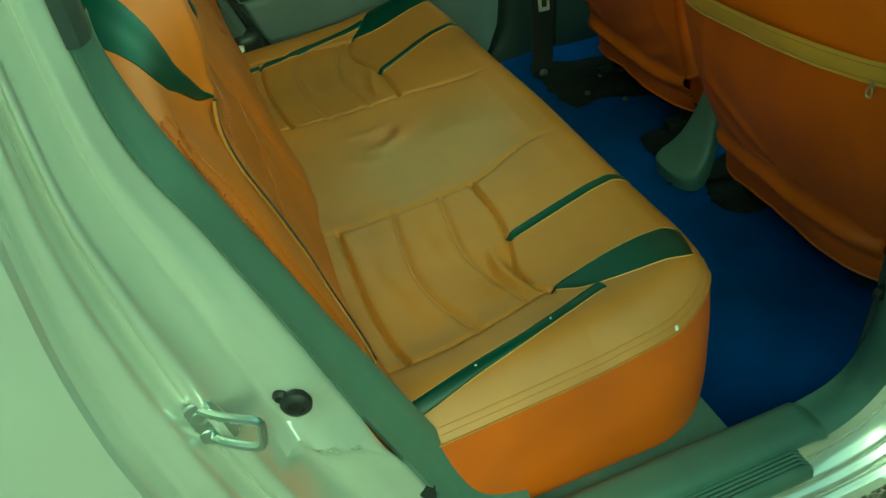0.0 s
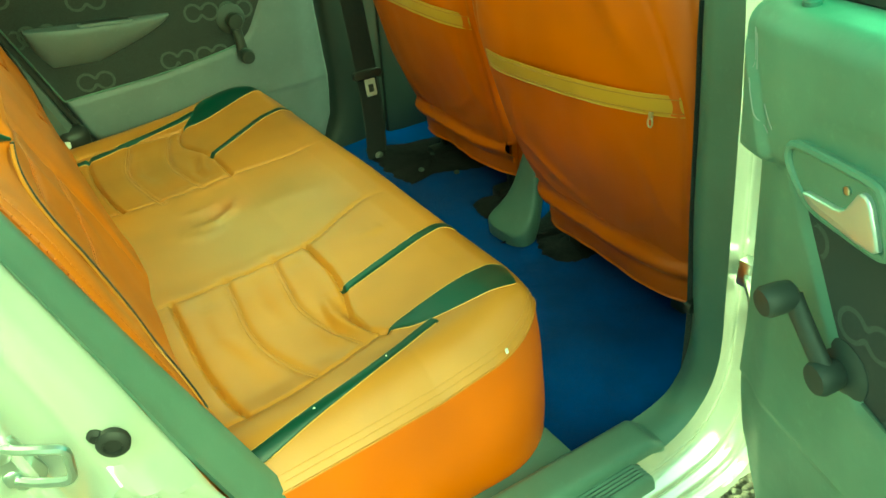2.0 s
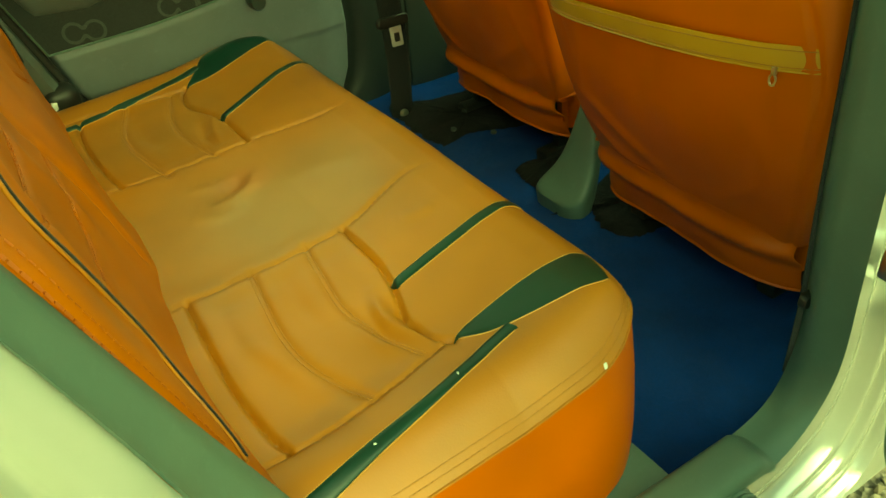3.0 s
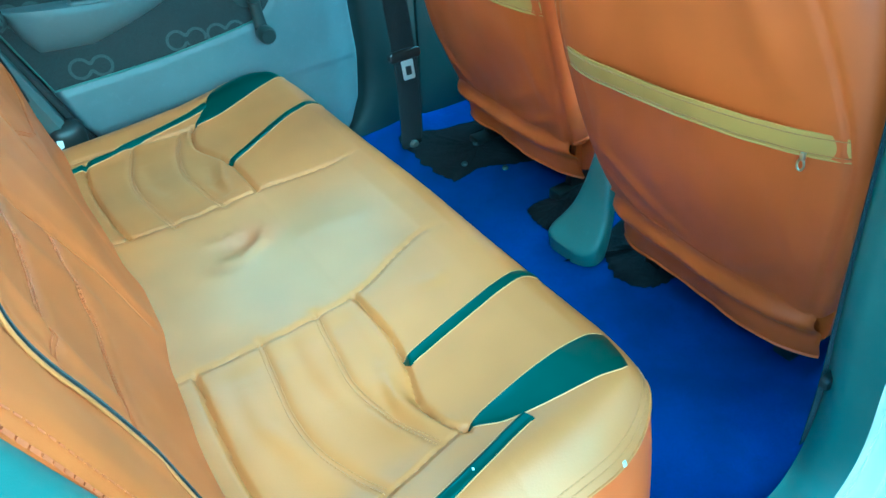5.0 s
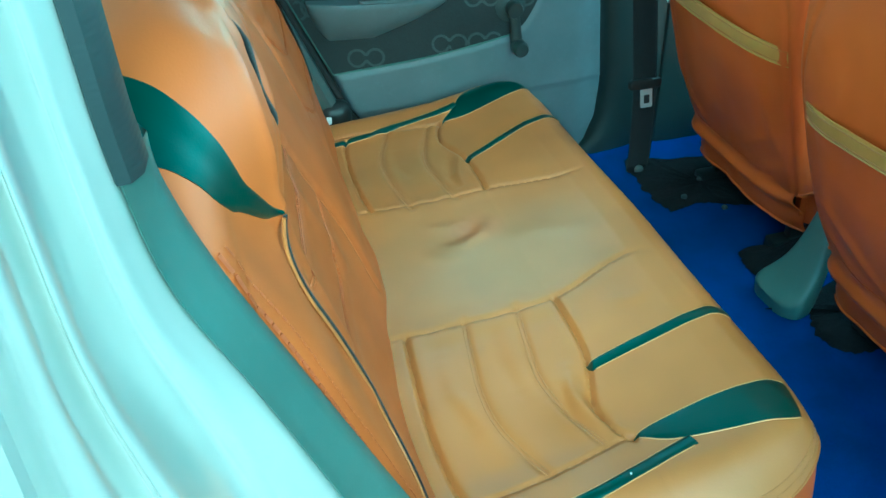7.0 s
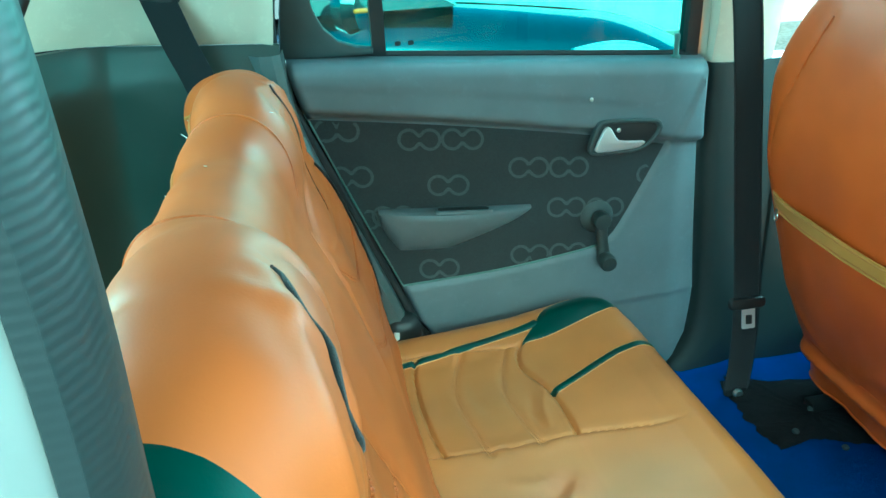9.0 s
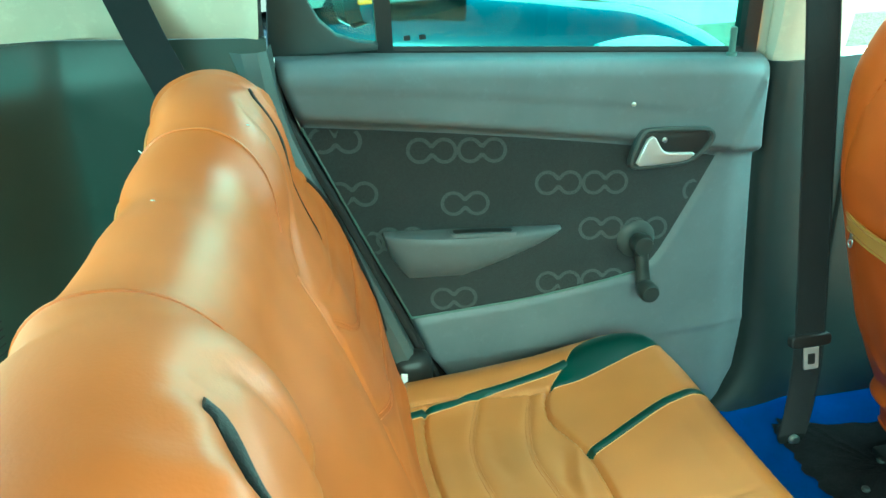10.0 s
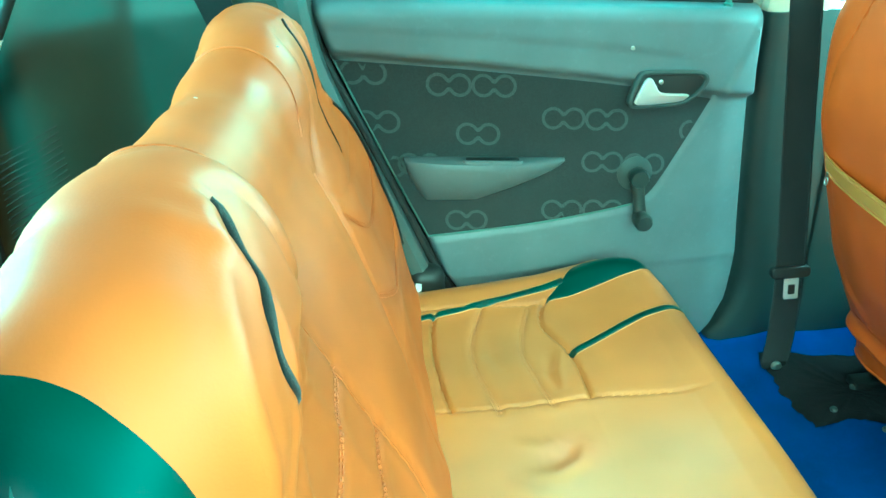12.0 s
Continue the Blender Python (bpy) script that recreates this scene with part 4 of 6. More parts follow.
WALLMAT = plastic("pale_wall_paint", (0.80, 0.82, 0.78), 0.8, 300, 0.05)
tagged(obj("garage_wall", box(-9, 12, 7.0, 7.3, -0.02, 3.4, 0.01), WALLMAT), "pale painted yard wall behind the parked car", "wall", kind="structure")
# Next wall is never in view; added to shape the light and paint reflections.
tagged(obj("unseen_wall", box(-9, 12, -7.3, -7.0, -0.02, 2.2, 0.01), plastic("grey_wall_render", (0.50, 0.52, 0.48), 0.85, 200, 0.15)), "unseen plain grey wall added behind the camera for reflections", "wall", kind="structure")
for x in np.arange(-7.9, 11, 1.2):
    tagged(obj("trim_wall_joint", box(x - 0.008, x + 0.008, 6.994, 7.002, 0.0, 3.38, 0), SILVER), "thin vertical joint strip on the yard wall", "trim", "wall joints", "structure")


# ---- parked car beyond the far window ----
def parked_car():
    car = thing("parked_car", "silver-grey glossy car parked beside the far door", "car", (0.0, 3.4, 0))
    DARK = paint("grey_car_paint", (0.12, 0.135, 0.14), 0.12, 0.9)
    xs = [-2.1, -2.05, -1.6, -1.0, -0.2, 0.25, 0.6, 0.95, 1.16, 1.35, 1.5, 1.62, 1.68]
    top = [0.70, 0.95, 1.00, 1.00, 1.00, 0.985, 0.950, 0.905, 0.87, 0.80, 0.72, 0.62, 0.50]
    half = [0.66, 0.72, 0.80, 0.83, 0.83, 0.83, 0.83, 0.82, 0.80, 0.75, 0.68, 0.60, 0.50]
    cx = spline(np.column_stack([xs, top, half]), 60)
    rows = []
    for x, h, w in cx:
        row = []
        for a in np.linspace(0, math.pi, 40):
            c, s = math.cos(a), math.sin(a)
            row.append((x, 3.4 - w * math.copysign(abs(c) ** 0.42, c), 0.28 + (h - 0.28) * abs(s) ** 0.45))
        rows.append(row)
    under(car, obj("body", sheet(rows, caps=True), DARK, label="silver-grey glossy bodywork"))
    # cabin
    cab = []
    for z, x0, x1, w in ((0.955, -1.75, 0.50, 0.72), (1.2, -1.55, 0.08, 0.66), (1.38, -1.3, -0.3, 0.58), (1.45, -1.1, -0.5, 0.50)):
        cab.append([(x0, 3.4 - w, z), ((x0 + x1) / 2, 3.4 - w * 1.02, z), (x1, 3.4 - w * 0.94, z), (x1 + 0.10, 3.4, z), (x1, 3.4 + w * 0.94, z), ((x0 + x1) / 2, 3.4 + w, z), (x0, 3.4 + w, z), (x0 - 0.08, 3.4, z)])
    under(car, obj("cabin", sheet(cab, close_v=True, caps=True), material("dark_window", (0.01, 0.014, 0.015), 0.05)[0], label="dark glazed cabin"))
    # hood crease and fender line
    line = []
    for x in np.linspace(0.0, 1.40, 20):
        h, w = np.interp(x, xs, top), np.interp(x, xs, half)
        a = math.acos(((0.54 - 0.06 * x) / w) ** (1 / 0.42))
        line.append((x, 2.86 + 0.06 * x, 0.28 + (h - 0.28) * math.sin(a) ** 0.45 + 0.001))
    under(car, obj("hood_gap", tube(spline(line, 30), 0.003, 6), BLACK))
    LAMP = material("clear_headlamp", (0.85, 0.86, 0.84), 0.12)[0]
    for sg in (-1, 1):
        rows = []
        for t in np.linspace(0, 1, 16):
            x = 0.89 + 0.42 * t
            w = 0.060 * math.sin(math.pi * (0.12 + 0.82 * t)) + 0.012
            y = 3.4 + sg * (0.775 - 0.10 * t * t)
            zc = 0.765 - 0.06 * t
            rows.append([(x, y + sg * 0.045 * math.cos(a), zc + w * math.sin(a)) for a in np.linspace(0, 2 * math.pi, 16, endpoint=False)])
        under(car, obj("headlamp", sheet(rows, close_v=True, caps=True), LAMP, label="clear white headlamp"))
    for x in (-1.35, 0.95):
        for sg in (-1, 1):
            ty = under(car, obj("tyre", moved(turned([(0.17, -0.08), (0.27, -0.085), (0.285, -0.06), (0.285, 0.06), (0.27, 0.085), (0.17, 0.08)], 32), pose(x, 3.4 + sg * 0.71, 0.285, 90)), RUBBER))
            rim_ = obj("rim", moved(turned([(0.02, -0.03), (0.16, -0.06), (0.172, -0.075), (0.172, 0.075), (0.02, 0.05)], 24), pose(x, 3.4 + sg * 0.71, 0.285, 90)), SILVER)
            rim_.parent = ty
    wip = [(0.38, 3.05, 1.035), (0.30, 3.3, 1.06), (0.2, 3.6, 1.09)]
    under(car, obj("wiper", tube(wip, 0.007, 6), BLACK))
    mir = obj("door_mirror", moved(turned([(0.02, -0.05), (0.07, -0.04), (0.085, 0.0), (0.07, 0.04), (0.02, 0.05)], 20), pose(0.12, 2.52, 1.00, 90, 0, 60)), DARK)
    under(car, mir)
    ind = obj("indicator", moved(slab(round_rect(0.05, 0.014, 0.006), 0.01), pose(0.14, 2.437, 1.00, 90, 0, 8)), material("amber_lens", (0.8, 0.25, 0.02), 0.2)[0])
    under(car, ind)


parked_car()

# ---- the car's floor ----
def floor_z(x, y):
    yy = abs(y - MID)
    t = 0.055 * float(1 - step(0.05, 0.16, yy)) * float(step(0.84, 1.02, x))
    edge_ = 0.02 * float(step(0.60, 0.70, yy))
    return 0.272 + t + edge_ + 0.004 * noise.noise((x * 7, y * 7, 0)) + 0.0025 * noise.noise((x * 25, y * 25, 3))


P = np.array([[(x, y, floor_z(x, y)) for y in np.linspace(0.075, 1.42, 110)] for x in np.linspace(0.30, 1.75, 120)])
# the carpet's near edge runs back from the sill at the seat
tagged(obj("carpet", solid(P, np.broadcast_to(np.array([0, 0, -0.006]), P.shape)), BLUE, angle=80), "bright blue carpet on the car floor", "carpet", kind="structure")
tagged(obj("floor", box(-0.80, 1.85, 0.06, 1.44, 0.225, 0.262, 0.004), BLACK), "black floor pan under the carpet", "floor", kind="structure")


def scrap(points, z, label, seed):
    """A torn piece of black underfelt lying on the carpet."""
    r = random.Random(seed)
    ring_ = spline(points, 90, closed=True)
    c = ring_.mean(0)
    ring_ = np.array([q + (q - c) * r.uniform(-0.045, 0.045) for q in ring_])
    rows = []
    for f in (1.0, 0.9, 0.7, 0.45, 0.2, 0.02):
        rows.append([(c[0] + (q[0] - c[0]) * f, c[1] + (q[1] - c[1]) * f, floor_z(*(c + (q - c) * f)) + 0.003 + (0.014 * (1 - f) ** 0.5 + 0.007 * noise.noise((q[0] * 30, q[1] * 30, f * 4)) if f < 1 else -0.001)) for q in ring_])
    tagged(obj("underfelt_scrap", sheet(rows, close_v=True, caps=True), UNDERFELT, angle=80), label, "felt scrap", "torn felt")


scrap([(0.80, 0.70), (0.86, 0.665), (0.84, 0.60), (0.865, 0.545), (0.95, 0.53), (1.10, 0.50), (1.12, 0.68), (0.95, 0.70)], 0.28, "torn black underfelt under the front seat", 1)
scrap([(0.775, 1.19), (0.785, 1.10), (0.80, 1.075), (0.85, 1.085), (0.90, 1.08), (0.96, 1.05), (1.15, 1.03), (1.15, 1.24), (0.90, 1.30), (0.80, 1.33)], 0.28, "torn black underfelt by the far seat rail", 2)
scrap([(0.87, 0.89), (0.84, 0.86), (0.84, 0.80), (0.90, 0.76), (1.0, 0.80), (1.0, 0.88)], 0.28, "torn black underfelt beside the tunnel", 3)
for x, y in ((0.835, 1.10), (0.90, 1.03), (0.91, 1.16)):
    bolt = moved(turned([(0.006, 0), (0.008, 0.003), (0.006, 0.007), (0.002, 0.008)], 10), pose(x, y, floor_z(x, y) + 0.016))
    tagged(obj("floor_bolt", bolt, DARKGREY), "dull steel seat rail bolt on the felt", "bolt", "floor bolts")

# grey console tail that drops between the front seats
rows = []
path = spline([(1.00, 0.742, 0.520), (0.940, 0.730, 0.482), (0.900, 0.712, 0.435), (0.878, 0.704, 0.392), (0.858, 0.703, 0.350), (0.832, 0.708, 0.314), (0.803, 0.716, 0.290)], 34)
for k, (x, y, z) in enumerate(path):
    t = k / 33
    w, h = (0.026 + 0.052 * t ** 2.0) * (1.0 if t < 0.8 else math.sqrt(max(0.02, 1 - ((t - 0.8) / 0.215) ** 2))), 0.042 - 0.024 * t
    tilt = 1.05 - 0.75 * t
    nx, nz = math.sin(tilt), math.cos(tilt)
    drop = min(1.0, max(0.0, (t - 0.3) / 0.4))
    row = []
    for a in np.linspace(0, 2 * math.pi, 36, endpoint=False):
        ca, sa = math.copysign(abs(math.cos(a)) ** 0.6, math.cos(a)), math.copysign(abs(math.sin(a)) ** 0.7, math.sin(a))
        px, py, pz = x - nx * h * sa * 0.7, y + w * ca, z + nz * h * sa * 0.8
        ground_z = floor_z(px, py) - 0.002
        if sa < 0:
            pz += (ground_z - pz) * drop * min(1.0, -1.6 * sa)
        row.append((px, py, max(ground_z, pz)))
    rows.append(row)
tagged(obj("console_tail", sheet(rows, close_v=True, caps=True), SILLGREY), "grey plastic console end painted green-lit between the front seats", "console")

# ---- near door opening: painted jamb ----
JAMB = [((-0.262, 0.030, 1.40), (-0.214, 0.120, 1.390)), ((-0.262, 0.008, 1.24), (-0.203, 0.115, 1.230)),
        ((-0.262, 0.0, 1.118), (-0.200, 0.110, 1.110)), ((-0.268, 0.0, 1.00), (-0.187, 0.110, 1.005)),
        ((-0.270, 0.0, 0.90), (-0.150, 0.110, 0.905)), ((-0.262, 0.0, 0.785), (-0.106, 0.110, 0.777)),
        ((-0.235, 0.0, 0.63), (-0.055, 0.110, 0.620)), ((-0.185, 0.0, 0.47), (-0.005, 0.110, 0.486)),
        ((-0.100, 0.0, 0.32), (0.038, 0.102, 0.385)), ((0.03, 0.0, 0.225), (0.095, 0.078, 0.322)),
        ((0.18, 0.0, 0.200), (0.190, 0.050, 0.304)), ((0.35, 0.0, 0.190), (0.350, 0.036, 0.300)),
        ((0.52, 0.0, 0.162), (0.520, 0.034, 0.296)), ((0.66, 0.0, 0.152), (0.628, 0.043, 0.288)),
        ((0.785, 0.0, 0.175), (0.702, 0.050, 0.318)), ((0.825, 0.0, 0.30), (0.735, 0.050, 0.395)),
        ((0.820, 0.0, 0.50), (0.726, 0.050, 0.535)), ((0.800, 0.0, 0.74), (0.704, 0.050, 0.75)),
        ((0.780, 0.0, 0.97), (0.676, 0.052, 0.97)), ((0.720, 0.030, 1.36), (0.640, 0.090, 1.34))]
# cross-section of the pressing: (how far from skin to flange, extra depth inwards, as a share)
PRESS = [(0.0, 0.0), (0.02, 0.08), (0.045, 0.20), (0.08, 0.225), (0.16, 0.21), (0.23, 0.235), (0.265, 0.33), (0.295, 0.46), (0.325, 0.505), (0.36, 0.46), (0.40, 0.425), (0.45, 0.455), (0.49, 0.58), (0.545, 0.74), (0.60, 0.86), (0.645, 0.895), (0.70, 0.87), (0.78, 0.85), (0.88, 0.90), (0.97, 0.95), (1.0, 1.0)]
outer_l, inner_l = spline([a for a, b in JAMB], 150), spline([b for a, b in JAMB], 150)
press = spline(PRESS, 90)
rows = []
for o, i in zip(outer_l, inner_l):
    row = []
    for f, d in press:
        q = o + (i - o) * f
        q[1] = o[1] + (i[1] - o[1]) * d
        row.append(q)
    rows.append(row)
J = np.array(rows)
# dimple round the bump stop
for p in J.reshape(-1, 3):
    r = math.hypot(p[0] + 0.112, p[2] - 0.705)
    if p[1] < 0.2:
        p[1] -= 0.010 * math.exp(-(r / 0.030) ** 2) if p[0] < 0.1 else 0
        # raised pressing below the bump stop
        d, a = dist_line(np.array([p[0]]), np.array([p[2]]), [(-0.137, 0.645), (-0.06, 0.60), (0.02, 0.50)])
        p[1] -= 0.016 * math.exp(-(float(d[0]) / 0.015) ** 2) if 0.35 < p[2] < 0.66 and p[0] < 0.05 else 0
body = thing("car_body", "silver-beige painted car body round the door opening", "car body", (0.3, 0.0, 0.0), kind="structure")
under(body, obj("door_jamb", sheet(J), PAINT, label="pressed painted door jamb"))

# outer skin behind the opening, and the rocker below it
rows = []
for k in range(0, 76):
    o = outer_l[k]
    z = o[2]
    rows.append([o + np.array([0, 0, 0]), o + np.array([-0.004, -0.006, 0])] + [np.array([o[0] + (-1.15 - o[0]) * f, -0.008 - 0.02 * math.sin(math.pi * f) + (o[1] if z > 1.15 else 0), z]) for f in np.linspace(0.03, 1, 14)])
under(body, obj("quarter_panel", sheet(rows), PAINT, label="painted rear quarter panel"))
rows = []
for k in range(70, 150):
    o = outer_l[k]
    if o[2] > 0.26 and k > 100:
        break
    rows.append([o, o + np.array([0, -0.004, -0.01]), np.array([o[0], -0.006, min(o[2] - 0.02, 0.15)]), np.array([o[0], 0.02, 0.12]), np.array([o[0], 0.10, 0.12])])
under(body, obj("rocker_panel", sheet(rows), PAINT))
# bare front of the body beyond the opening, with the shut front door
rows = []
for k in range(106, 150):
    o = outer_l[k]
    rows.append([o, o + np.array([0.006, -0.006, 0]), o + np.array([0.05, -0.010, 0]), np.array([1.9, -0.01 + (o[1] if o[2] > 1.1 else 0), o[2]])])
under(body, obj("front_door_skin", sheet(rows), PAINT, label="painted skin of the shut front door"))


def ring_trim(k0, k1, inner, tuck, name, mat, label, lip=0.012):
    """Plastic trim from the flange to an inner line."""
    n = k1 - k0
    I = spline(inner, n)
    rows = []
    for q, p in zip(inner_l[k0:k1], I):
        row = [q + np.array([0, -0.002, 0]), q + np.array([0, -lip, 0]) + 0.12 * (p - q)]
        for f in np.linspace(0.22, 0.85, 7):
            s = q + (p - q) * f
            s[1] -= lip * (1 - f) * 0.9
            row.append(s)
        row += [p + 0.15 * np.array(tuck), p + np.array(tuck)]
        rows.append(row)
    return tagged(obj(name, sheet(rows), mat), label, "trim", kind="structure")


# the rear trim strip beside the seat; the strip starts at the pillar's belt line
k_top = min(range(150), key=lambda k: abs(inner_l[k][2] - 1.105) + (9 if k > 40 else 0))
k_low = min(range(150), key=lambda k: abs(inner_l[k][0] - 0.15) + (9 if k > 110 else 0) + (9 if inner_l[k][2] > 0.4 else 0))
ring_trim(k_top, k_low, [(-0.180, 0.150, 1.100), (-0.178, 0.150, 1.064), (-0.156, 0.150, 0.987), (-0.105, 0.150, 0.857), (-0.048, 0.150, 0.715), (0.001, 0.150, 0.598), (0.055, 0.148, 0.47), (0.105, 0.140, 0.362), (0.16, 0.128, 0.328)], (-0.012, 0.035, -0.006), "trim_pillar", SILLGREY, "grey plastic trim strip painted green-lit beside the rear seat")
# upper seal strip above it
rows = []
for k in range(0, k_top + 2):
    q = inner_l[k]
    rows.append([q + np.array([0.0 + dx, dy, 0]) for dx, dy in ((-0.004, 0.0), (0.000, -0.008), (0.008, -0.007), (0.015, 0.004), (0.017, 0.025), (0.010, 0.06))])
tagged(obj("trim_seal", sheet(rows), RIBBED), "dark ribbed pillar seal strip above the seat trim", "trim", kind="structure")

# sill scuff plate
prof = spline([(0.030, 0.296), (0.033, 0.312), (0.045, 0.320), (0.075, 0.322), (0.092, 0.318), (0.098, 0.300), (0.100, 0.268)], 24)
rows = []
for x in np.linspace(0.10, 0.615, 60):
    e = 1 - 0.35 * float(step(0.585, 0.615, x))
    rows.append([(x, y + (0.02 * float(1 - step(0.10, 0.22, x))), 0.268 + (z - 0.268) * e) for y, z in prof])
tagged(obj("trim_scuff_plate", sheet(rows, caps=True), SILLGREY), "scuffed grey plastic sill plate painted green-lit", "trim", kind="structure")
rows = []
for x in np.linspace(0.12, 0.560, 50):
    e = 0.012 * (1 - float(step(0.54, 0.56, x)))
    rows.append([(x, y, z + (e if 0 < i < 13 else 0)) for i, (y, z) in enumerate([(-0.006, 0.268), (-0.004, 0.280)] + [(0.000 + 0.0032 * j, 0.287 + 0.0022 * (j % 2)) for j in range(10)] + [(0.034, 0.288), (0.036, 0.27)])])
tagged(obj("trim_tread", sheet(rows, caps=True), SILLGREY), "ribbed lower tread of the door sill", "trim", kind="structure")
tagged(obj("trim_seat_plinth", box(-0.10, 0.492, 0.095, 0.30, 0.255, 0.2985, 0.006), SILLGREY), "grey moulded ledge painted green-lit under the seat side", "trim", kind="structure")

# near centre pillar trim
kb0 = min(range(100, 150), key=lambda k: abs(inner_l[k][0] - 0.54) + (9 if inner_l[k][2] > 0.5 else 0))
kb1 = min(range(120, 150), key=lambda k: abs(inner_l[k][2] - 1.035))
ring_trim(kb0, kb1, [(0.535, 0.064, 0.304), (0.590, 0.067, 0.304), (0.645, 0.075, 0.302), (0.690, 0.086, 0.306), (0.722, 0.094, 0.335), (0.736, 0.098, 0.40), (0.722, 0.100, 0.52), (0.706, 0.100, 0.631), (0.688, 0.100, 0.813), (0.671, 0.100, 0.968), (0.664, 0.100, 1.035)], (0.03, 0.03, 0), "trim_pillar", SILLGREY, "grey plastic centre pillar trim painted green-lit by the open door")
rows = []
for k in range(kb1 - 1, 150):
    q = inner_l[k]
    rows.append([q + np.array([dx, dy, 0]) for dx, dy in ((0.012, -0.002), (0.008, -0.011), (0.002, -0.010), (-0.003, 0.0), (-0.001, 0.008), (0.006, 0.012))])
tagged(obj("trim_seal", sheet(rows), RUBBER), "black rubber seal up the centre pillar", "trim", kind="structure")
# driver's belt hanging dark behind the pillar
belt_path = spline([(0.700, 0.128, 1.25), (0.714, 0.128, 0.968), (0.730, 0.128, 0.813), (0.748, 0.128, 0.631), (0.764, 0.130, 0.52), (0.778, 0.132, 0.42), (0.784, 0.134, 0.30)], 40)
P = np.array([[p + np.array([d, 0, 0]) for d in (-0.022, -0.008, 0.008, 0.022)] for p in belt_path])
nb = thing("seat_belt", "black woven seat belt hanging behind the near pillar", "seat belt", (0.766, 0.138, 0.28), "seat belts")
under(nb, obj("webbing", solid(P, np.broadcast_to(np.array([0, 0.0015, 0]), P.shape)), BELT))
under(nb, obj("tongue_grip", moved(slab(round_rect(0.050, 0.022, 0.008), 0.012, 0.003), pose(0.756, 0.122, 0.459, 90, 0, 0)), BLACK, label="black plastic tongue grip"))

# striker and bump stop on the jamb
st = thing("door_striker", "zinc-plated steel door striker loop on the painted jamb", "striker", (-0.185, 0.05, 0.755))
base = moved(slab(round_rect(0.030, 0.062, 0.010), 0.004, 0.0015), pose(-0.196, 0.052, 0.752, 90, -18, 0))
under(st, obj("base_plate", base, STEEL))
loop = spline([(-0.203, 0.052, 0.772), (-0.190, 0.036, 0.775), (-0.172, 0.020, 0.778), (-0.160, 0.013, 0.777), (-0.156, 0.012, 0.771), (-0.157, 0.012, 0.760), (-0.158, 0.012, 0.748), (-0.163, 0.014, 0.742), (-0.175, 0.022, 0.740), (-0.190, 0.036, 0.737), (-0.203, 0.052, 0.734)], 50)
under(st, obj("loop", tube(loop, 0.0042, 8), STEEL))
for z in (0.765, 0.738):
    under(st, obj("screw", moved(turned([(0.008, 0), (0.008, 0.003), (0.004, 0.005)], 12), pose(-0.203, 0.050, z, 90, 0, 0)), STEEL))
bs = thing("bump_stop", "black rubber bump stop on the painted jamb", "bump stop", (-0.112, 0.100, 0.705))
m = pose(-0.112, 0.100, 0.705, 90, 0, -18)
under(bs, obj("plug", moved(turned([(0.009, 0.0), (0.009, 0.012), (0.013, 0.014), (0.016, 0.018), (0.016, 0.024), (0.0135, 0.027), (0.009, 0.028), (0.008, 0.025), (0.002, 0.025)], 24), m), RUBBER))
under(bs, obj("stem", moved(turned([(0.007, -0.004), (0.008, 0.008), (0.005, 0.012)], 14), pose(-0.129, 0.094, 0.714, 90, 0, -18)), RUBBER))
# door check arm at the hinge side
ck = thing("door_check", "dull metal door check arm between pillar and door", "door check", (0.735, 0.02, 0.574))
under(ck, obj("arm", tube(spline([(0.748, 0.03, 0.576), (0.725, 0.012, 0.574), (0.69, -0.025, 0.572), (0.655, -0.055, 0.572)], 14), 0.006, 8), STEEL))
under(ck, obj("bracket", box(0.728, 0.752, 0.012, 0.035, 0.555, 0.598, 0.004), STEEL))
under(ck, obj("rubber_boot", moved(turned([(0.012, 0), (0.014, 0.012), (0.009, 0.024)], 14), pose(0.675, -0.035, 0.565, 90, 0, 50)), RUBBER))

# ---- doors ----
def ledge_z(x):
    return 1.0625 - 0.07 * x


REAR = np.array([(1.08, -0.121), (0.961, -0.085), (0.78, -0.008), (0.59, 0.074), (0.507, 0.105), (0.42, 0.16), (0.34, 0.24), (0.29, 0.32)])
FRONTE = np.array([(1.08, 0.716), (0.90, 0.716), (0.70, 0.728), (0.48, 0.742), (0.38, 0.735), (0.32, 0.712), (0.29, 0.68)])


def rear_x(z):
    return float(np.interp(z, REAR[::-1, 0], REAR[::-1, 1]))


def front_x(z):
    return float(np.interp(z, FRONTE[::-1, 0], FRONTE[::-1, 1]))


FT = [(-0.12, 0.966), (-0.083, 0.961), (0.176, 0.926), (0.463, 0.880), (0.641, 0.845), (0.75, 0.83)]
FBX = [(0.06, 0.589), (0.28, 0.602), (0.42, 0.618), (0.50, 0.629), (0.54, 0.66), (0.641, 0.845), (0.80, 1.2)]


def fab_top(x):
    return float(np.interp(x, *zip(*FT)))


def fab_low(x):
    return float(np.interp(x, *zip(*FBX)))


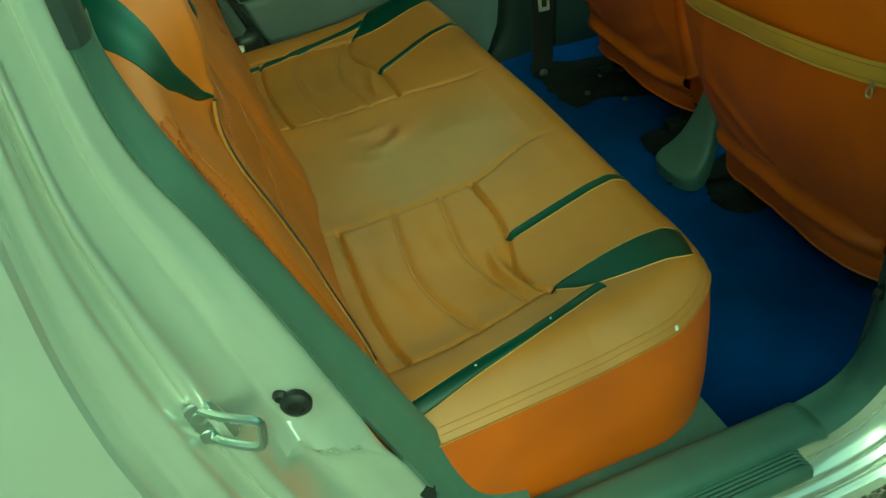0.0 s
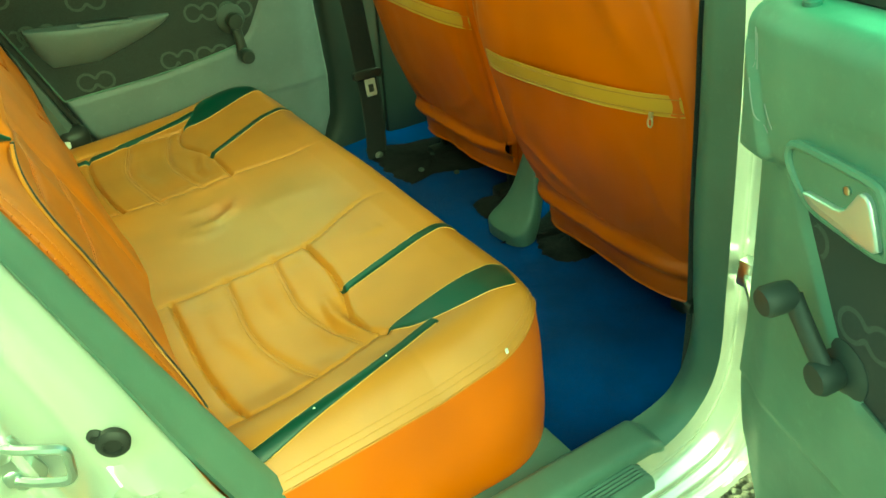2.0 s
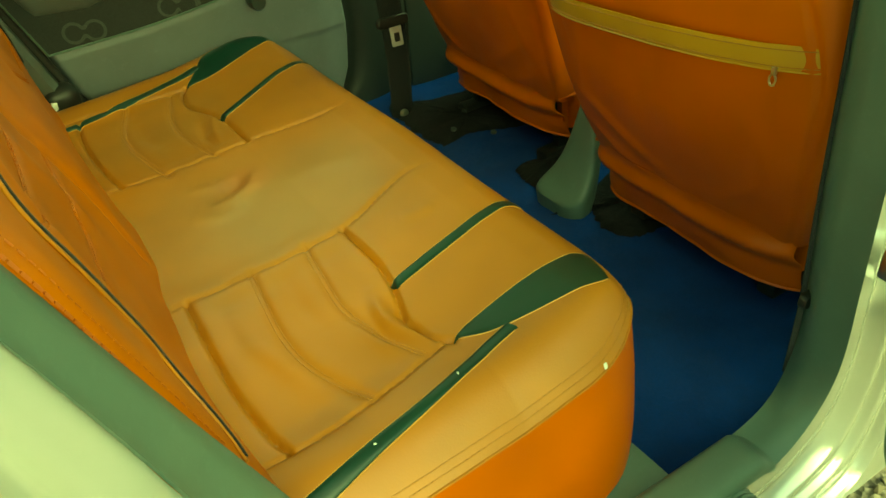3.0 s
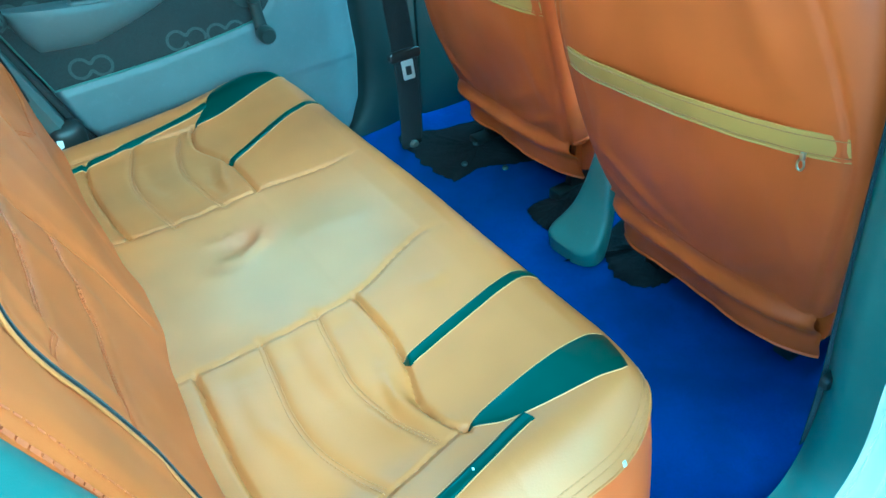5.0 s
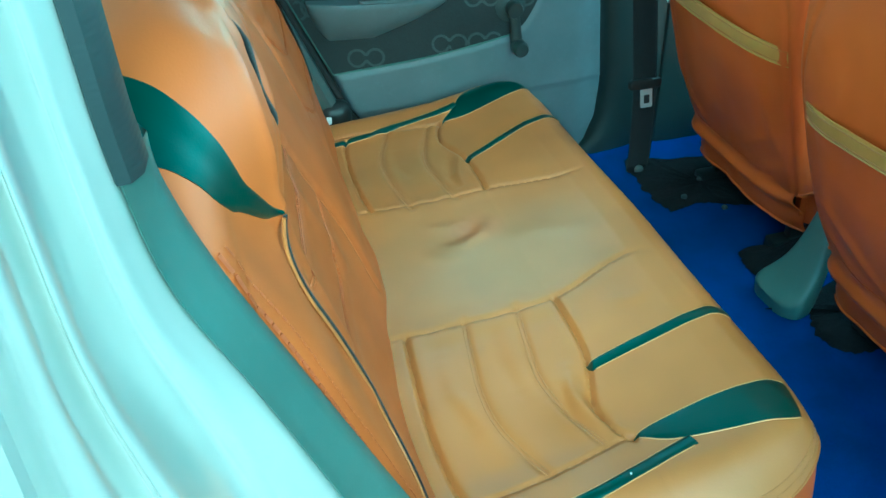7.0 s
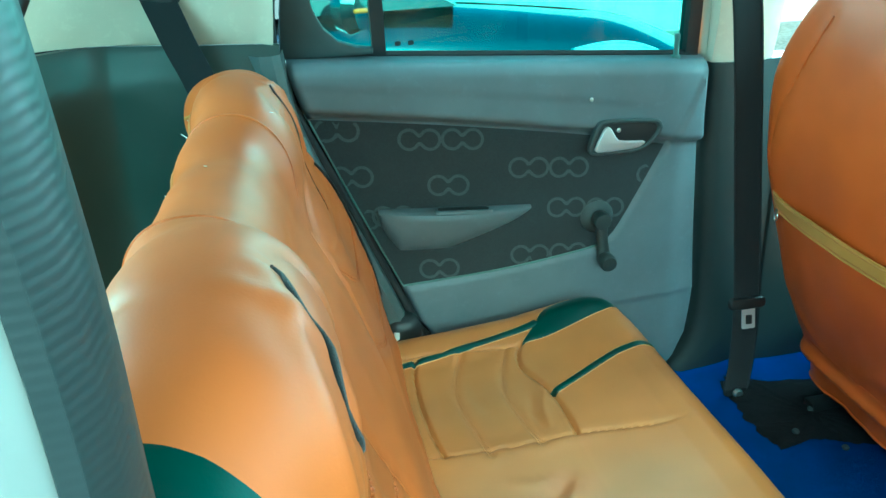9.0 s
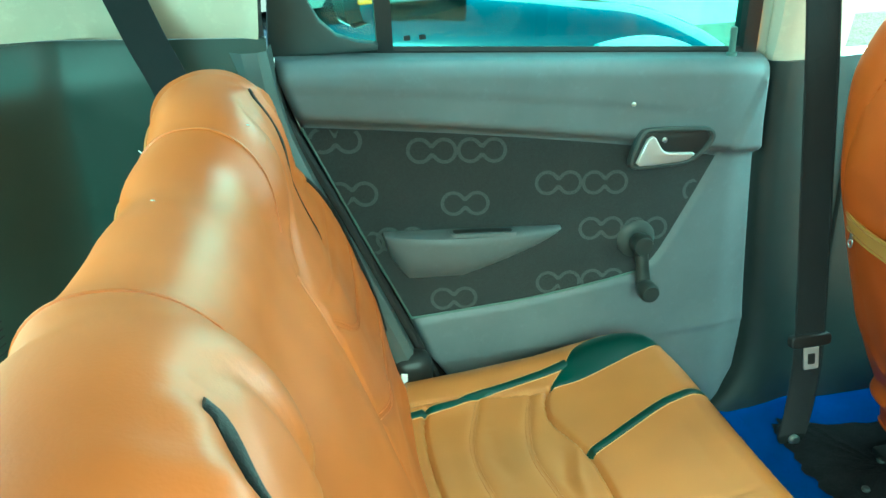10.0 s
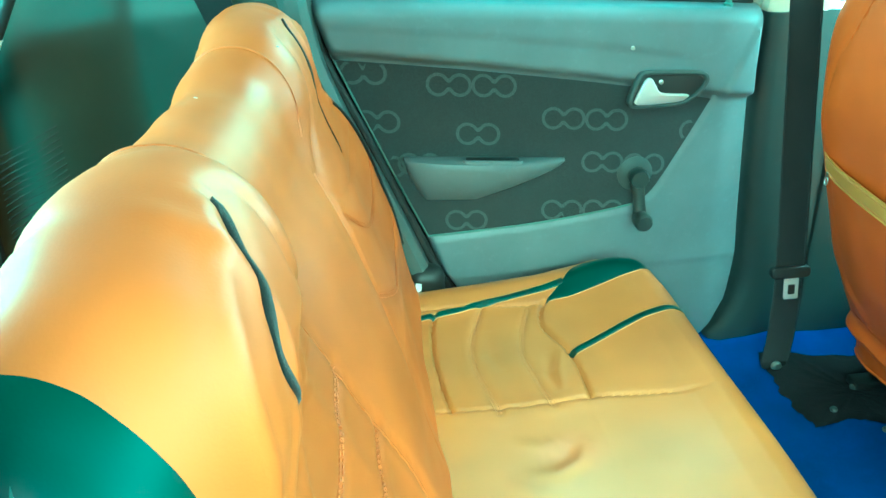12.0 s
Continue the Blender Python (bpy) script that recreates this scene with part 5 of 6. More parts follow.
def panel_y(x, z):
    """Inner face of the closed far door's trim."""
    up = float(step(0.0, 0.022, z - fab_top(x)))
    crease = fab_top(x) + 0.065 + 0.02 * x
    dn = float(step(0.0, 0.010, fab_low(x) - z))
    y = 1.391 - 0.030 * up - 0.008 * dn
    y -= 0.003 * float(step(-0.006, 0.006, z - crease)) * (1 - float(step(0.52, 0.62, x))) * up
    y -= 0.006 * math.exp(-((z - 0.45) / 0.1) ** 2)
    y += 0.004 * float(step(-0.002, 0.002, 0.49 + 0.0 * x - z))
    y += 0.012 * float(step(0.66, 0.72, x)) * (1 - up)
    return y


def glass_y(z):
    return 1.432 - 0.16 * (z - 1.05)


def car_door(M, crank_deg, label, name, trim):
    dr = new(name)
    dr.empty_display_size = 0.05
    dr.location = M @ Vector((0.3, 1.44, 0.29))
    tagged(dr, label, "car door", "rear doors")

    def put(nm, bm, mat, lab="", angle=38, parent=None):
        o = obj(nm, moved(bm, M), mat, label=lab, angle=angle)
        if parent:
            o.parent = parent
        else:
            under(dr, o)
        return o

    # trim panel with its rolled top
    rows = []
    for f in np.linspace(0, 1, 130):
        row = []
        for g in np.concatenate([np.linspace(0, 1, 110)]):
            x0 = rear_x(0.29 + g * 0.76) + f * (front_x(0.29 + g * 0.76) - rear_x(0.29 + g * 0.76))
            zt = ledge_z(x0) - 0.028
            z = 0.29 + (zt - 0.29) * g
            x = rear_x(z) + f * (front_x(z) - rear_x(z))
            e = min(f, 1 - f) * (front_x(z) - rear_x(z))
            y = panel_y(x, z) + 0.020 * max(0, 1 - e / 0.012) ** 2 + 0.014 * max(0, 1 - (front_x(z) - x) / 0.09) ** 2 * float(step(0.0, 0.022, z - fab_top(x)))
            row.append((x, y, z))
        x, yb = row[-1][0], row[-1][1]
        for a in np.linspace(0, 90, 9)[1:]:
            row.append((x, yb + 0.026 * (1 - math.cos(radians(a))), ledge_z(x) - 0.028 + 0.026 * math.sin(radians(a))))
        row.append((x, 1.41, ledge_z(x) - 0.001))
        row.append((x, 1.425, ledge_z(x) + 0.001))
        rows.append(row)
    panel = put("trim_panel", sheet(rows), trim, "grey moulded plastic door trim", 50)

    # fabric insert
    left = spline([(0.076, 0.592), (-0.004, 0.775), (-0.081, 0.958)], 50)
    right = spline([(0.503, 0.632), (0.537, 0.662), (0.59, 0.755), (0.636, 0.842)], 50)
    bot = spline([(0.076, 0.592), (0.28, 0.602), (0.42, 0.618), (0.503, 0.632)], 70)
    topc = spline([(-0.081, 0.958), (0.176, 0.924), (0.463, 0.878), (0.636, 0.842)], 70)
    Pf = np.zeros((70, 50, 3))
    for i in range(70):
        u = i / 69
        for j in range(50):
            v = j / 49
            q = (1 - v) * bot[i] + v * topc[i] + (1 - u) * left[j] + u * right[j] - ((1 - u) * (1 - v) * bot[0] + u * (1 - v) * bot[-1] + (1 - u) * v * topc[0] + u * v * topc[-1])
            Pf[i, j] = (q[0], 1.3895, q[1])
    fab = put("fabric_panel", solid(Pf, np.broadcast_to(np.array([0, 0.004, 0]), Pf.shape)), FABRIC, "charcoal woven fabric with grey chain-link print")
    outline = [tuple(q) for q in bot] + [tuple(q) for q in right[1:]] + [tuple(q) for q in topc[::-1][1:]] + [tuple(q) for q in left[::-1][1:]]

    def motif(cx, cz):
        bm = bmesh.new()
        c, R, w = 0.0205, 0.0225, 0.0062
        ring_o, ring_i = [], []
        for a in np.linspace(0, 2 * math.pi, 72, endpoint=False):
            ca, sa = abs(math.cos(a)), max(abs(math.sin(a)), 1e-6)
            for ring__, rad, waist in ((ring_o, R, 0.0125), (ring_i, R - w, 0.0045)):
                disc = rad * rad - c * c * sa * sa
                rr = c * ca + math.sqrt(disc) if disc > 0 else 0
                # the two circles run together through a narrow waist
                if rr * ca < c:
                    rr = max(rr, min(waist / sa, rad + 0.3 * c))
                px, pz = rr * math.cos(a), rr * math.sin(a)
                ring__.append((cx + px, cz + pz - 0.085 * px))
        n = len(ring_o)
        keep = [inside(o[0], o[1], outline) and inside(i[0], i[1], outline) for o, i in zip(ring_o, ring_i)]
        made = 0
        vo = [bm.verts.new((p[0], 1.3885, p[1])) for p in ring_o]
        vi = [bm.verts.new((p[0], 1.3885, p[1])) for p in ring_i]
        for k in range(n):
            j = (k + 1) % n
            if keep[k] and keep[j]:
                bm.faces.new([vo[k], vo[j], vi[j], vi[k]])
                made += 1
        bmesh.ops.delete(bm, geom=[v for v in bm.verts if not v.link_faces], context="VERTS")
        if made:
            put("link_motif", bm, MOTIF, parent=fab)
        else:
            bm.free()

    for cx, cz in ((0.126, 0.900), (0.211, 0.893), (0.180, 0.801), (0.346, 0.821), (0.431, 0.813), (0.428, 0.726), (0.513, 0.716),
                   (0.350, 0.628), (0.435, 0.622), (0.155, 0.621), (-0.030, 0.932), (-0.010, 0.838), (-0.004, 0.747), (0.066, 0.748), (0.622, 0.778), (0.515, 0.905)):
        motif(cx, cz)
    # pale welt round the lower and rear edges of the fabric
    for ln in (bot, left):
        put("welt", tube([(q[0], 1.387, q[1]) for q in ln], 0.0022, 6), SILLGREY, parent=panel)

    # armrest pocket
    rows = []
    for u in np.linspace(0, 1, 40):
        x = 0.036 + 0.314 * u
        k = math.sin(math.pi * (0.04 + 0.92 * u)) ** 0.5
        dep = 0.052 * min(1, k * (1 - 0.35 * u))
        zt = 0.765 - 0.075 * (x - 0.036)
        low = 0.086 * (min(1, u / 0.13) ** 0.55) * (1 - 0.06 * u) * min(1, (1 - u) / 0.56) ** 0.70 + 0.004
        row = []
        for a in np.linspace(0, 1, 18):
            if a < 0.25:
                row.append((x, 1.392 - dep * a / 0.25, zt - 0.004 * (a / 0.25) ** 4))
            else:
                b = (a - 0.25) / 0.75
                row.append((x, 1.392 - dep * (1 - b ** 2.2) ** 0.8, zt - 0.004 - low * b))
        rows.append(row)
    arm = put("armrest_pocket", sheet(rows, caps=True), trim, "moulded grey pull pocket", 50)
    lip = moved(slab(round_rect(0.118, 0.026, 0.010), 0.006, 0.002), pose(0.204, 1.366, 0.7505, 0, 4.3, 0))
    put("pocket_rim", lip, trim, parent=arm)
    put("pocket_well", moved(slab(round_rect(0.104, 0.015, 0.006), 0.002, 0.0005), pose(0.204, 1.366, 0.7556, 0, 4.3, 0)), BLACK, parent=arm)

    # inner handle
    W = pose(0.530, 1.366, 0.877, 90, 0, 0) @ pose(0, 0, 0, 0, 0, -2)
    shape = spline([(-0.070, -0.024), (-0.064, 0.004), (-0.055, 0.028), (-0.040, 0.035), (0.010, 0.035), (0.066, 0.032), (0.080, 0.022), (0.078, 0.008), (0.062, -0.012), (0.036, -0.028), (-0.010, -0.032), (-0.058, -0.033)], 60, closed=True)
    # Open door: surround, well and winder lighter, its stronger daylight put into their colours.
    bez_mat = DARKGREY if trim is GREY else trim
    crank_mat = WINDER if trim is GREY else DARKGREY
    bez = put("handle_bezel", moved(slab([tuple(p) for p in shape], 0.012, 0.004), W), bez_mat, "dark handle surround")
    put("handle_well", moved(slab([tuple(p * 0.86) for p in shape], 0.003, 0.001), W @ pose(0, 0, 0.0105)), BLACK if trim is GREY else trim, parent=bez)
    put("bezel_rim", tube([W @ Vector((p[0] * 0.95, p[1] * 0.93, 0.0125)) for p in [*shape, shape[0]]], 0.0048, 8), bez_mat, parent=bez)
    lev = [(-0.060, -0.023), (-0.055, -0.008), (-0.045, 0.017), (-0.040, 0.022), (-0.034, 0.023), (-0.029, 0.020), (-0.016, 0.000), (-0.010, -0.005), (0.000, -0.007), (0.041, -0.009), (0.045, -0.011), (0.044, -0.014), (0.034, -0.021), (0.020, -0.024), (-0.030, -0.027), (-0.054, -0.028)]
    put("lever", moved(slab([tuple(p) for p in lev], 0.007, 0.003, 3), W @ pose(0, 0, 0.0125)), SILVER, "satin silver release lever")
    put("lever_screw", moved(turned([(0.0045, 0), (0.0045, 0.003), (0.002, 0.004)], 10), W @ pose(-0.012, 0.015, 0.013)), STEEL, parent=bez)

    # window crank
    C = pose(0.496, 1.391, 0.697, 90, 0, 0) if trim is GREY else pose(0.536, 1.391, 0.652, 90, 0, 0)
    put("crank_base", moved(turned([(0.036, 0), (0.036, 0.003), (0.031, 0.007), (0.018, 0.010)], 32), C), DARKGREY)
    A = C @ pose(0, 0, 0, 0, 0, crank_deg)
    L = 0.082 if trim is GREY else 0.094
    rows = []
    for t in np.linspace(0, 1, 14):
        w = 0.0155 - 0.003 * math.sin(math.pi * t)
        rows.append([(t * L, w * math.cos(a), 0.024 + 0.012 * t + 0.010 * math.sin(a)) for a in np.linspace(0, 2 * math.pi, 14, endpoint=False)])
    crank = put("window_crank", moved(sheet(rows, close_v=True, caps=True), A), crank_mat, "black window winder arm")
    put("crank_hub", moved(turned([(0.013, 0.006), (0.018, 0.016), (0.020, 0.034), (0.017, 0.040), (0.004, 0.041)], 24), A), crank_mat, parent=crank)
    put("crank_knob", moved(turned([(0.008, 0.030), (0.016, 0.036), (0.018, 0.048), (0.018, 0.066), (0.015, 0.071), (0.003, 0.072)], 24), A @ pose(L, 0, 0)), crank_mat, "round black winder knob", parent=crank)

    # pale scuffs on the upper corner of the trim that has been knocked
    if trim is not GREY:
        for line in ([(0.694, 0.990), (0.692, 0.970), (0.690, 0.950)], [(0.690, 0.985), (0.687, 0.962), (0.686, 0.945)], [(0.688, 0.940), (0.680, 0.918), (0.668, 0.900), (0.655, 0.890)], [(0.665, 0.918), (0.656, 0.905), (0.648, 0.897)]):
            pts = []
            for x, z in spline(line, 12):
                e = front_x(z) - x
                pts.append((x, panel_y(x, z) + 0.020 * max(0, 1 - e / 0.012) ** 2 + 0.014 * max(0, 1 - e / 0.09) ** 2 - 0.0004, z))
            put("scuff", tube(pts, 0.0007, 5), SCUFF, "pale scuff marks", parent=panel)
    # lock pin
    put("lock_pin", moved(turned([(0.009, -0.002), (0.009, 0.003), (0.0055, 0.005), (0.0052, 0.034), (0.0062, 0.036), (0.0055, 0.045), (0.002, 0.047)], 14), pose(0.652, 1.400, ledge_z(0.652))), SILLGREY, "grey lock pin")
    put("trim_clip", moved(turned([(0.004, 0), (0.004, 0.002), (0.001, 0.003)], 8), pose(0.46, 1.3545, 0.958, 90)), STEEL, parent=panel)

    # outer shell
    rows = []
    for z in np.linspace(0.25, 1.06, 30):
        xa, xb = rear_x(max(z, 0.29)) - 0.022, front_x(max(z, 0.29)) - 0.002
        bow = 0.030 * math.sin(math.pi * min(1, (z - 0.25) / 0.9))
        rows.append([(x, y, min(z, ledge_z(x) - 0.014)) for x, y in [(xa, 1.410), (xa, 1.44 + bow)] + [(xa + (xb - xa) * f, 1.452 + bow) for f in np.linspace(0.02, 0.98, 12)] + [(xb, 1.44 + bow), (xb, 1.410)]])
    put("door_shell", sheet(rows, close_v=True, caps=True), PAINT, "painted outer door shell")
    put("edge_seal", tube([(rear_x(z) - 0.010, 1.404, z) for z in np.linspace(1.06, 0.30, 40)], 0.008, 8), RUBBER)

    # window frame, divider, corner cover and glass
    def post(pts, wx, wy, mat, nm, lab=""):
        rows = [[(x - wx / 2, glass_y(z) - wy / 2, z), (x + wx / 2, glass_y(z) - wy / 2, z), (x + wx / 2, glass_y(z) + wy / 2, z), (x - wx / 2, glass_y(z) + wy / 2, z)] for x, z in pts]
        put(nm, sheet(rows, close_v=True, caps=True), mat, lab)

    post([(0.697, 1.005), (0.688, 1.14), (0.655, 1.26), (0.60, 1.365)], 0.026, 0.036, BLACK, "window_frame", "black front window channel")
    post([(0.722, 1.00), (0.712, 1.14), (0.678, 1.26), (0.622, 1.375)], 0.020, 0.026, PAINT, "frame_outer")
    post([(0.064, 1.052), (0.060, 1.18), (0.050, 1.355)], 0.025, 0.022, BLACK, "window_divider", "black quarter glass divider")
    rows = [[(x, glass_y(1.36) + dy, 1.352 + dz) for dy, dz in ((-0.02, 0), (0.02, 0), (0.02, 0.035), (-0.02, 0.035))] for x in np.linspace(-0.06, 0.615, 12)]
    put("top_rail", sheet(rows, close_v=True, caps=True), BLACK)
    cov = [(-0.120, 1.066), (-0.020, 1.066), (0.05, 1.066), (0.052, 1.076), (0.018, 1.082), (-0.012, 1.094), (-0.036, 1.118), (-0.052, 1.150), (-0.060, 1.19), (-0.055, 1.26), (-0.02, 1.352), (-0.070, 1.352), (-0.095, 1.25), (-0.112, 1.15)]
    bm = moved(slab(cov, 0.030, 0.005), pose(0, 1.440, 0, 90, 0, 0))
    for v in bm.verts:
        v.co.y += glass_y(v.co.z) - glass_y(1.06) - 0.004
    put("corner_cover", bm, DARKGREY, "dark quarter window cover")
    for nm, pl in (("window_glass", [(0.072, 1.045), (0.688, 1.005), (0.675, 1.16), (0.645, 1.26), (0.60, 1.36), (0.058, 1.36)]), ("quarter_glass", [(0.056, 1.06), (0.05, 1.36), (-0.03, 1.36), (-0.064, 1.25), (-0.068, 1.18), (-0.03, 1.08)])):
        bm = bmesh.new()
        f1 = bm.faces.new([bm.verts.new((x, glass_y(z), z)) for x, z in pl])
        f2 = bm.faces.new([bm.verts.new((x, glass_y(z) + 0.0035, z)) for x, z in pl])
        put(nm, bm, GLASS, "green-tinted window glass")
    put("glass_seal", tube([(x, 1.427, ledge_z(x) + 0.003) for x in np.linspace(-0.118, 0.69, 26)], 0.007, 6), RUBBER)
    # small printed marks on the glass
    for x in (0.100, 0.125):
        put("glass_mark", moved(slab(round_rect(0.011, 0.008, 0.002), 0.0004, 0), pose(x, glass_y(1.075) - 0.001, 1.078, 90)), BLACK)
    return dr


car_door(Matrix.Identity(4), -86, "shut grey-trimmed rear car door with fabric insert", "door_far", GREY)
HINGE = Vector((0.72, 0.0, 0.0))
NEAR = pose(0.711, -0.089, 0.70, -3.0, 0, 0) @ pose(0, 0, 0, 0, -5.8, 0) @ pose(0, 0, -0.70 + 0.017, 0, 0, 71.3) @ Matrix.Translation(-HINGE) @ Matrix.Translation((0, 2 * MID, 0)) @ Matrix.Diagonal((1, -1, 1, 1))
near_door = car_door(NEAR, 56, "open rear car door with grey trim painted green-lit and fabric insert", "door_near", DOORTRIM_LIT)

for z in (0.50, 0.80):
    under(near_door, obj("hinge", tube(spline([(0.775, 0.012, z), (0.765, -0.03, z), (0.735, -0.07, z), (0.700, -0.095, z)], 10), 0.014, 8), PAINT))

# ---- far centre pillar, belt ----
rows = []
for z in np.linspace(0.265, 1.0, 30):
    x0 = front_x(max(z, 0.29)) + 0.012 + 0.05 * max(0, (0.34 - z) / 0.08) ** 2 * 0
    lean = 0.0
    rows.append([(x0, 1.44, z), (x0, 1.402, z), (x0 + 0.008, 1.390, z), (x0 + 0.03, 1.382, z), (x0 + 0.08, 1.384, z), (x0 + 0.16, 1.396, z), (x0 + 0.40, 1.41, z), (x0 + 0.40, 1.45, z)])
tagged(obj("trim_pillar", sheet(rows, caps=True), PILLARGREY), "dark grey plastic far centre pillar trim", "trim", kind="structure")
rows = []
for z in np.linspace(0.999, 1.40, 12):
    t = (z - 1.0) / 0.4
    x0 = 0.731 - 0.09 * t * t
    y0 = 1.392 - 0.10 * t
    rows.append([(x0, y0 + 0.05, z), (x0, y0 + 0.01, z), (x0 + 0.02, y0, z), (x0 + 0.11, y0 - 0.004, z), (x0 + 0.135, y0 + 0.01, z), (x0 + 0.135, y0 + 0.05, z)])
tagged(obj("trim_pillar", sheet(rows, caps=True), CREAM), "cream plastic upper centre pillar trim", "trim", kind="structure")

sb = thing("seat_belt", "black woven seat belt hanging from the far pillar", "seat belt", (0.797, 1.28, 0.28), "seat belts")
bp = spline([(0.690, 1.300, 1.36), (0.706, 1.285, 1.22), (0.722, 1.268, 1.10), (0.748, 1.248, 0.80), (0.774, 1.236, 0.52), (0.788, 1.250, 0.38), (0.797, 1.268, 0.29)], 60)
P = np.array([[p + np.array([d, 0.002 * math.cos(d * 60), 0]) for d in (-0.030, -0.015, 0, 0.015, 0.030)] for p in bp])
under(sb, obj("webbing", solid(P, np.broadcast_to(np.array([0, 0.0016, 0]), P.shape)), BELT, label="black belt webbing"))
for d in (-0.027, 0.027):
    under(sb, obj("webbing_edge", tube([p + np.array([d, -0.0004, 0]) for p in bp], 0.0012, 4), BELT))
tg = under(sb, obj("tongue_grip", moved(slab(round_rect(0.080, 0.024, 0.009), 0.014, 0.004, 3), pose(0.772, 1.240, 0.530, 80, 0, 0)), BLACK, label="black plastic tongue grip"))
bm = slab(round_rect(0.030, 0.046, 0.004), 0.0028, 0.0008)
tongue = moved(bm, pose(0.778, 1.232, 0.496, 78, 0, 0))
to = under(sb, obj("tongue", tongue, SILVER, label="bright metal belt tongue"))
under(sb, obj("tongue_slot", moved(slab(round_rect(0.014, 0.020, 0.002), 0.0006, 0), pose(0.778, 1.2285, 0.494, 78, 0, 0)), BLACK))
under(sb, obj("anchor_plate", moved(slab(round_rect(0.056, 0.040, 0.010), 0.006, 0.002), pose(0.797, 1.276, 0.292, 75, 0, 0)), BLACK, label="black belt anchor"))
under(sb, obj("anchor_bolt", moved(turned([(0.011, 0), (0.012, 0.006), (0.008, 0.011), (0.003, 0.012)], 12), pose(0.800, 1.268, 0.280, 75, 0, 0)), STEEL, label="steel anchor bolt"))
tagged(obj("belt_guide", moved(slab(round_rect(0.075, 0.03, 0.012), 0.018, 0.005), pose(0.700, 1.31, 1.335, 82, 0, 0)), BLACK), "black belt guide at the pillar top", "belt guide")

# ---- far quarter, luggage bay and tailgate ----
def bay_y(x, z):
    """Inner face of the far luggage side trim."""
    w = float(step(0.0, 1.0, (-0.40 - x) / 0.17))
    arch = 0.045 * float(1 - step(0.55, 0.85, z))
    return 1.340 - 0.135 * w - arch - 0.10 * float(step(0.0, 1.0, (-0.585 - x) / 0.10)) + 0.012 * float(step(1.05, 1.115, z))


bay_top = lambda x: 1.113 - 0.07 * (x + 0.25) * 0.8
P = np.array([[(x, bay_y(x, z), z) for z in np.concatenate([np.linspace(0.40, 1.07, 40), [bay_top(x) - 0.012, bay_top(x) - 0.003, bay_top(x)]])] for x in np.linspace(-0.118, -0.72, 90)])
tagged(obj("trim_luggage_side", solid(P, np.broadcast_to(np.array([0, 0.02, 0]), P.shape)), BAYGREY, angle=50), "dark green-grey plastic luggage bay side trim", "trim", kind="structure")
P = np.array([[(x, 2 * MID - bay_y(x, z), z) for z in np.linspace(0.40, 1.10, 20)] for x in np.linspace(-0.23, -0.72, 40)])
tagged(obj("trim_luggage_side", solid(P, np.broadcast_to(np.array([0, -0.02, 0]), P.shape)), BAYGREY, angle=50), "dark plastic luggage bay side trim behind the seat", "trim", kind="structure")
# slotted vent
vent = thing("luggage_vent", "slotted dark plastic vent in the luggage side", "vent", (-0.57, 1.24, 0.62))
for k in range(24):
    z = 0.650 + 0.0108 * k
    pts = [(x, bay_y(x, z + 0.42 * (x + 0.57)) + 0.0015, z + 0.42 * (x + 0.57)) for x in np.linspace(-0.615, -0.525, 8)]
    under(vent, obj("slat", tube(pts, 0.0020, 6), RUBBER))
# cream upper quarter trim
rows = []
for z in np.linspace(1.10, 1.42, 14):
    t = (z - 1.10) / 0.32
    rows.append([(x, bay_y(x, 1.08) * 0 + 1.352 - 0.11 * float(step(0, 1, (-0.42 - x) / 0.2)) - 0.13 * t - 0.016 * (1 if k == 0 else 0), max(z, bay_top(x) + 0.001)) for k, x in enumerate(np.linspace(-0.128 + 0.03 * t, -0.62, 24))])
tagged(obj("trim_quarter_upper", sheet(rows), CREAM), "cream plastic upper rear quarter trim", "trim", kind="structure")
# black seal between door and quarter
tagged(obj("trim_door_seal", tube(spline([(-0.095, 1.36, 1.36), (-0.122, 1.37, 1.20), (-0.128, 1.372, 1.10), (-0.108, 1.372, 0.99), (-0.03, 1.372, 0.81), (0.05, 1.370, 0.62), (0.085, 1.368, 0.54), (0.11, 1.36, 0.48)], 60), 0.009, 8), RUBBER), "black rubber door seal round the far opening", "trim", kind="structure")
rows = []
for x, z in spline([(-0.115, 1.09), (-0.100, 0.985), (-0.065, 0.88), (0.0, 0.73), (0.048, 0.615), (0.075, 0.545), (0.090, 0.510)], 50):
    rows.append([(x + dx, y, z) for dx, y in ((-0.10, 1.400), (-0.055, 1.345), (-0.040, 1.330), (-0.018, 1.328), (-0.004, 1.340), (0.002, 1.39))])
tagged(obj("trim_far_pillar", sheet(rows), STRIPGREY), "dark plastic trim strip beside the rear seat", "trim", kind="structure")
# foot of that strip with a small white tab
tagged(obj("trim_strip_foot", box(0.028, 0.103, 1.318, 1.375, 0.47, 0.548, 0.026, 5), BLACK), "rounded dark foot of the pillar strip", "trim", kind="structure")
tab = moved(slab([(-0.007, -0.011), (0.006, -0.006), (0.007, 0.007), (-0.004, 0.010)], 0.003, 0.001), pose(0.046, 1.308, 0.520, 80, 0, 10))
tagged(obj("paper_tab", tab, WHITE), "small white tab tucked beside the rear seat", "tab")

# upper rear belt
rb = thing("seat_belt", "black rear seat belt running down behind the backrest", "seat belt", (-0.25, 1.25, 1.0), "seat belts")
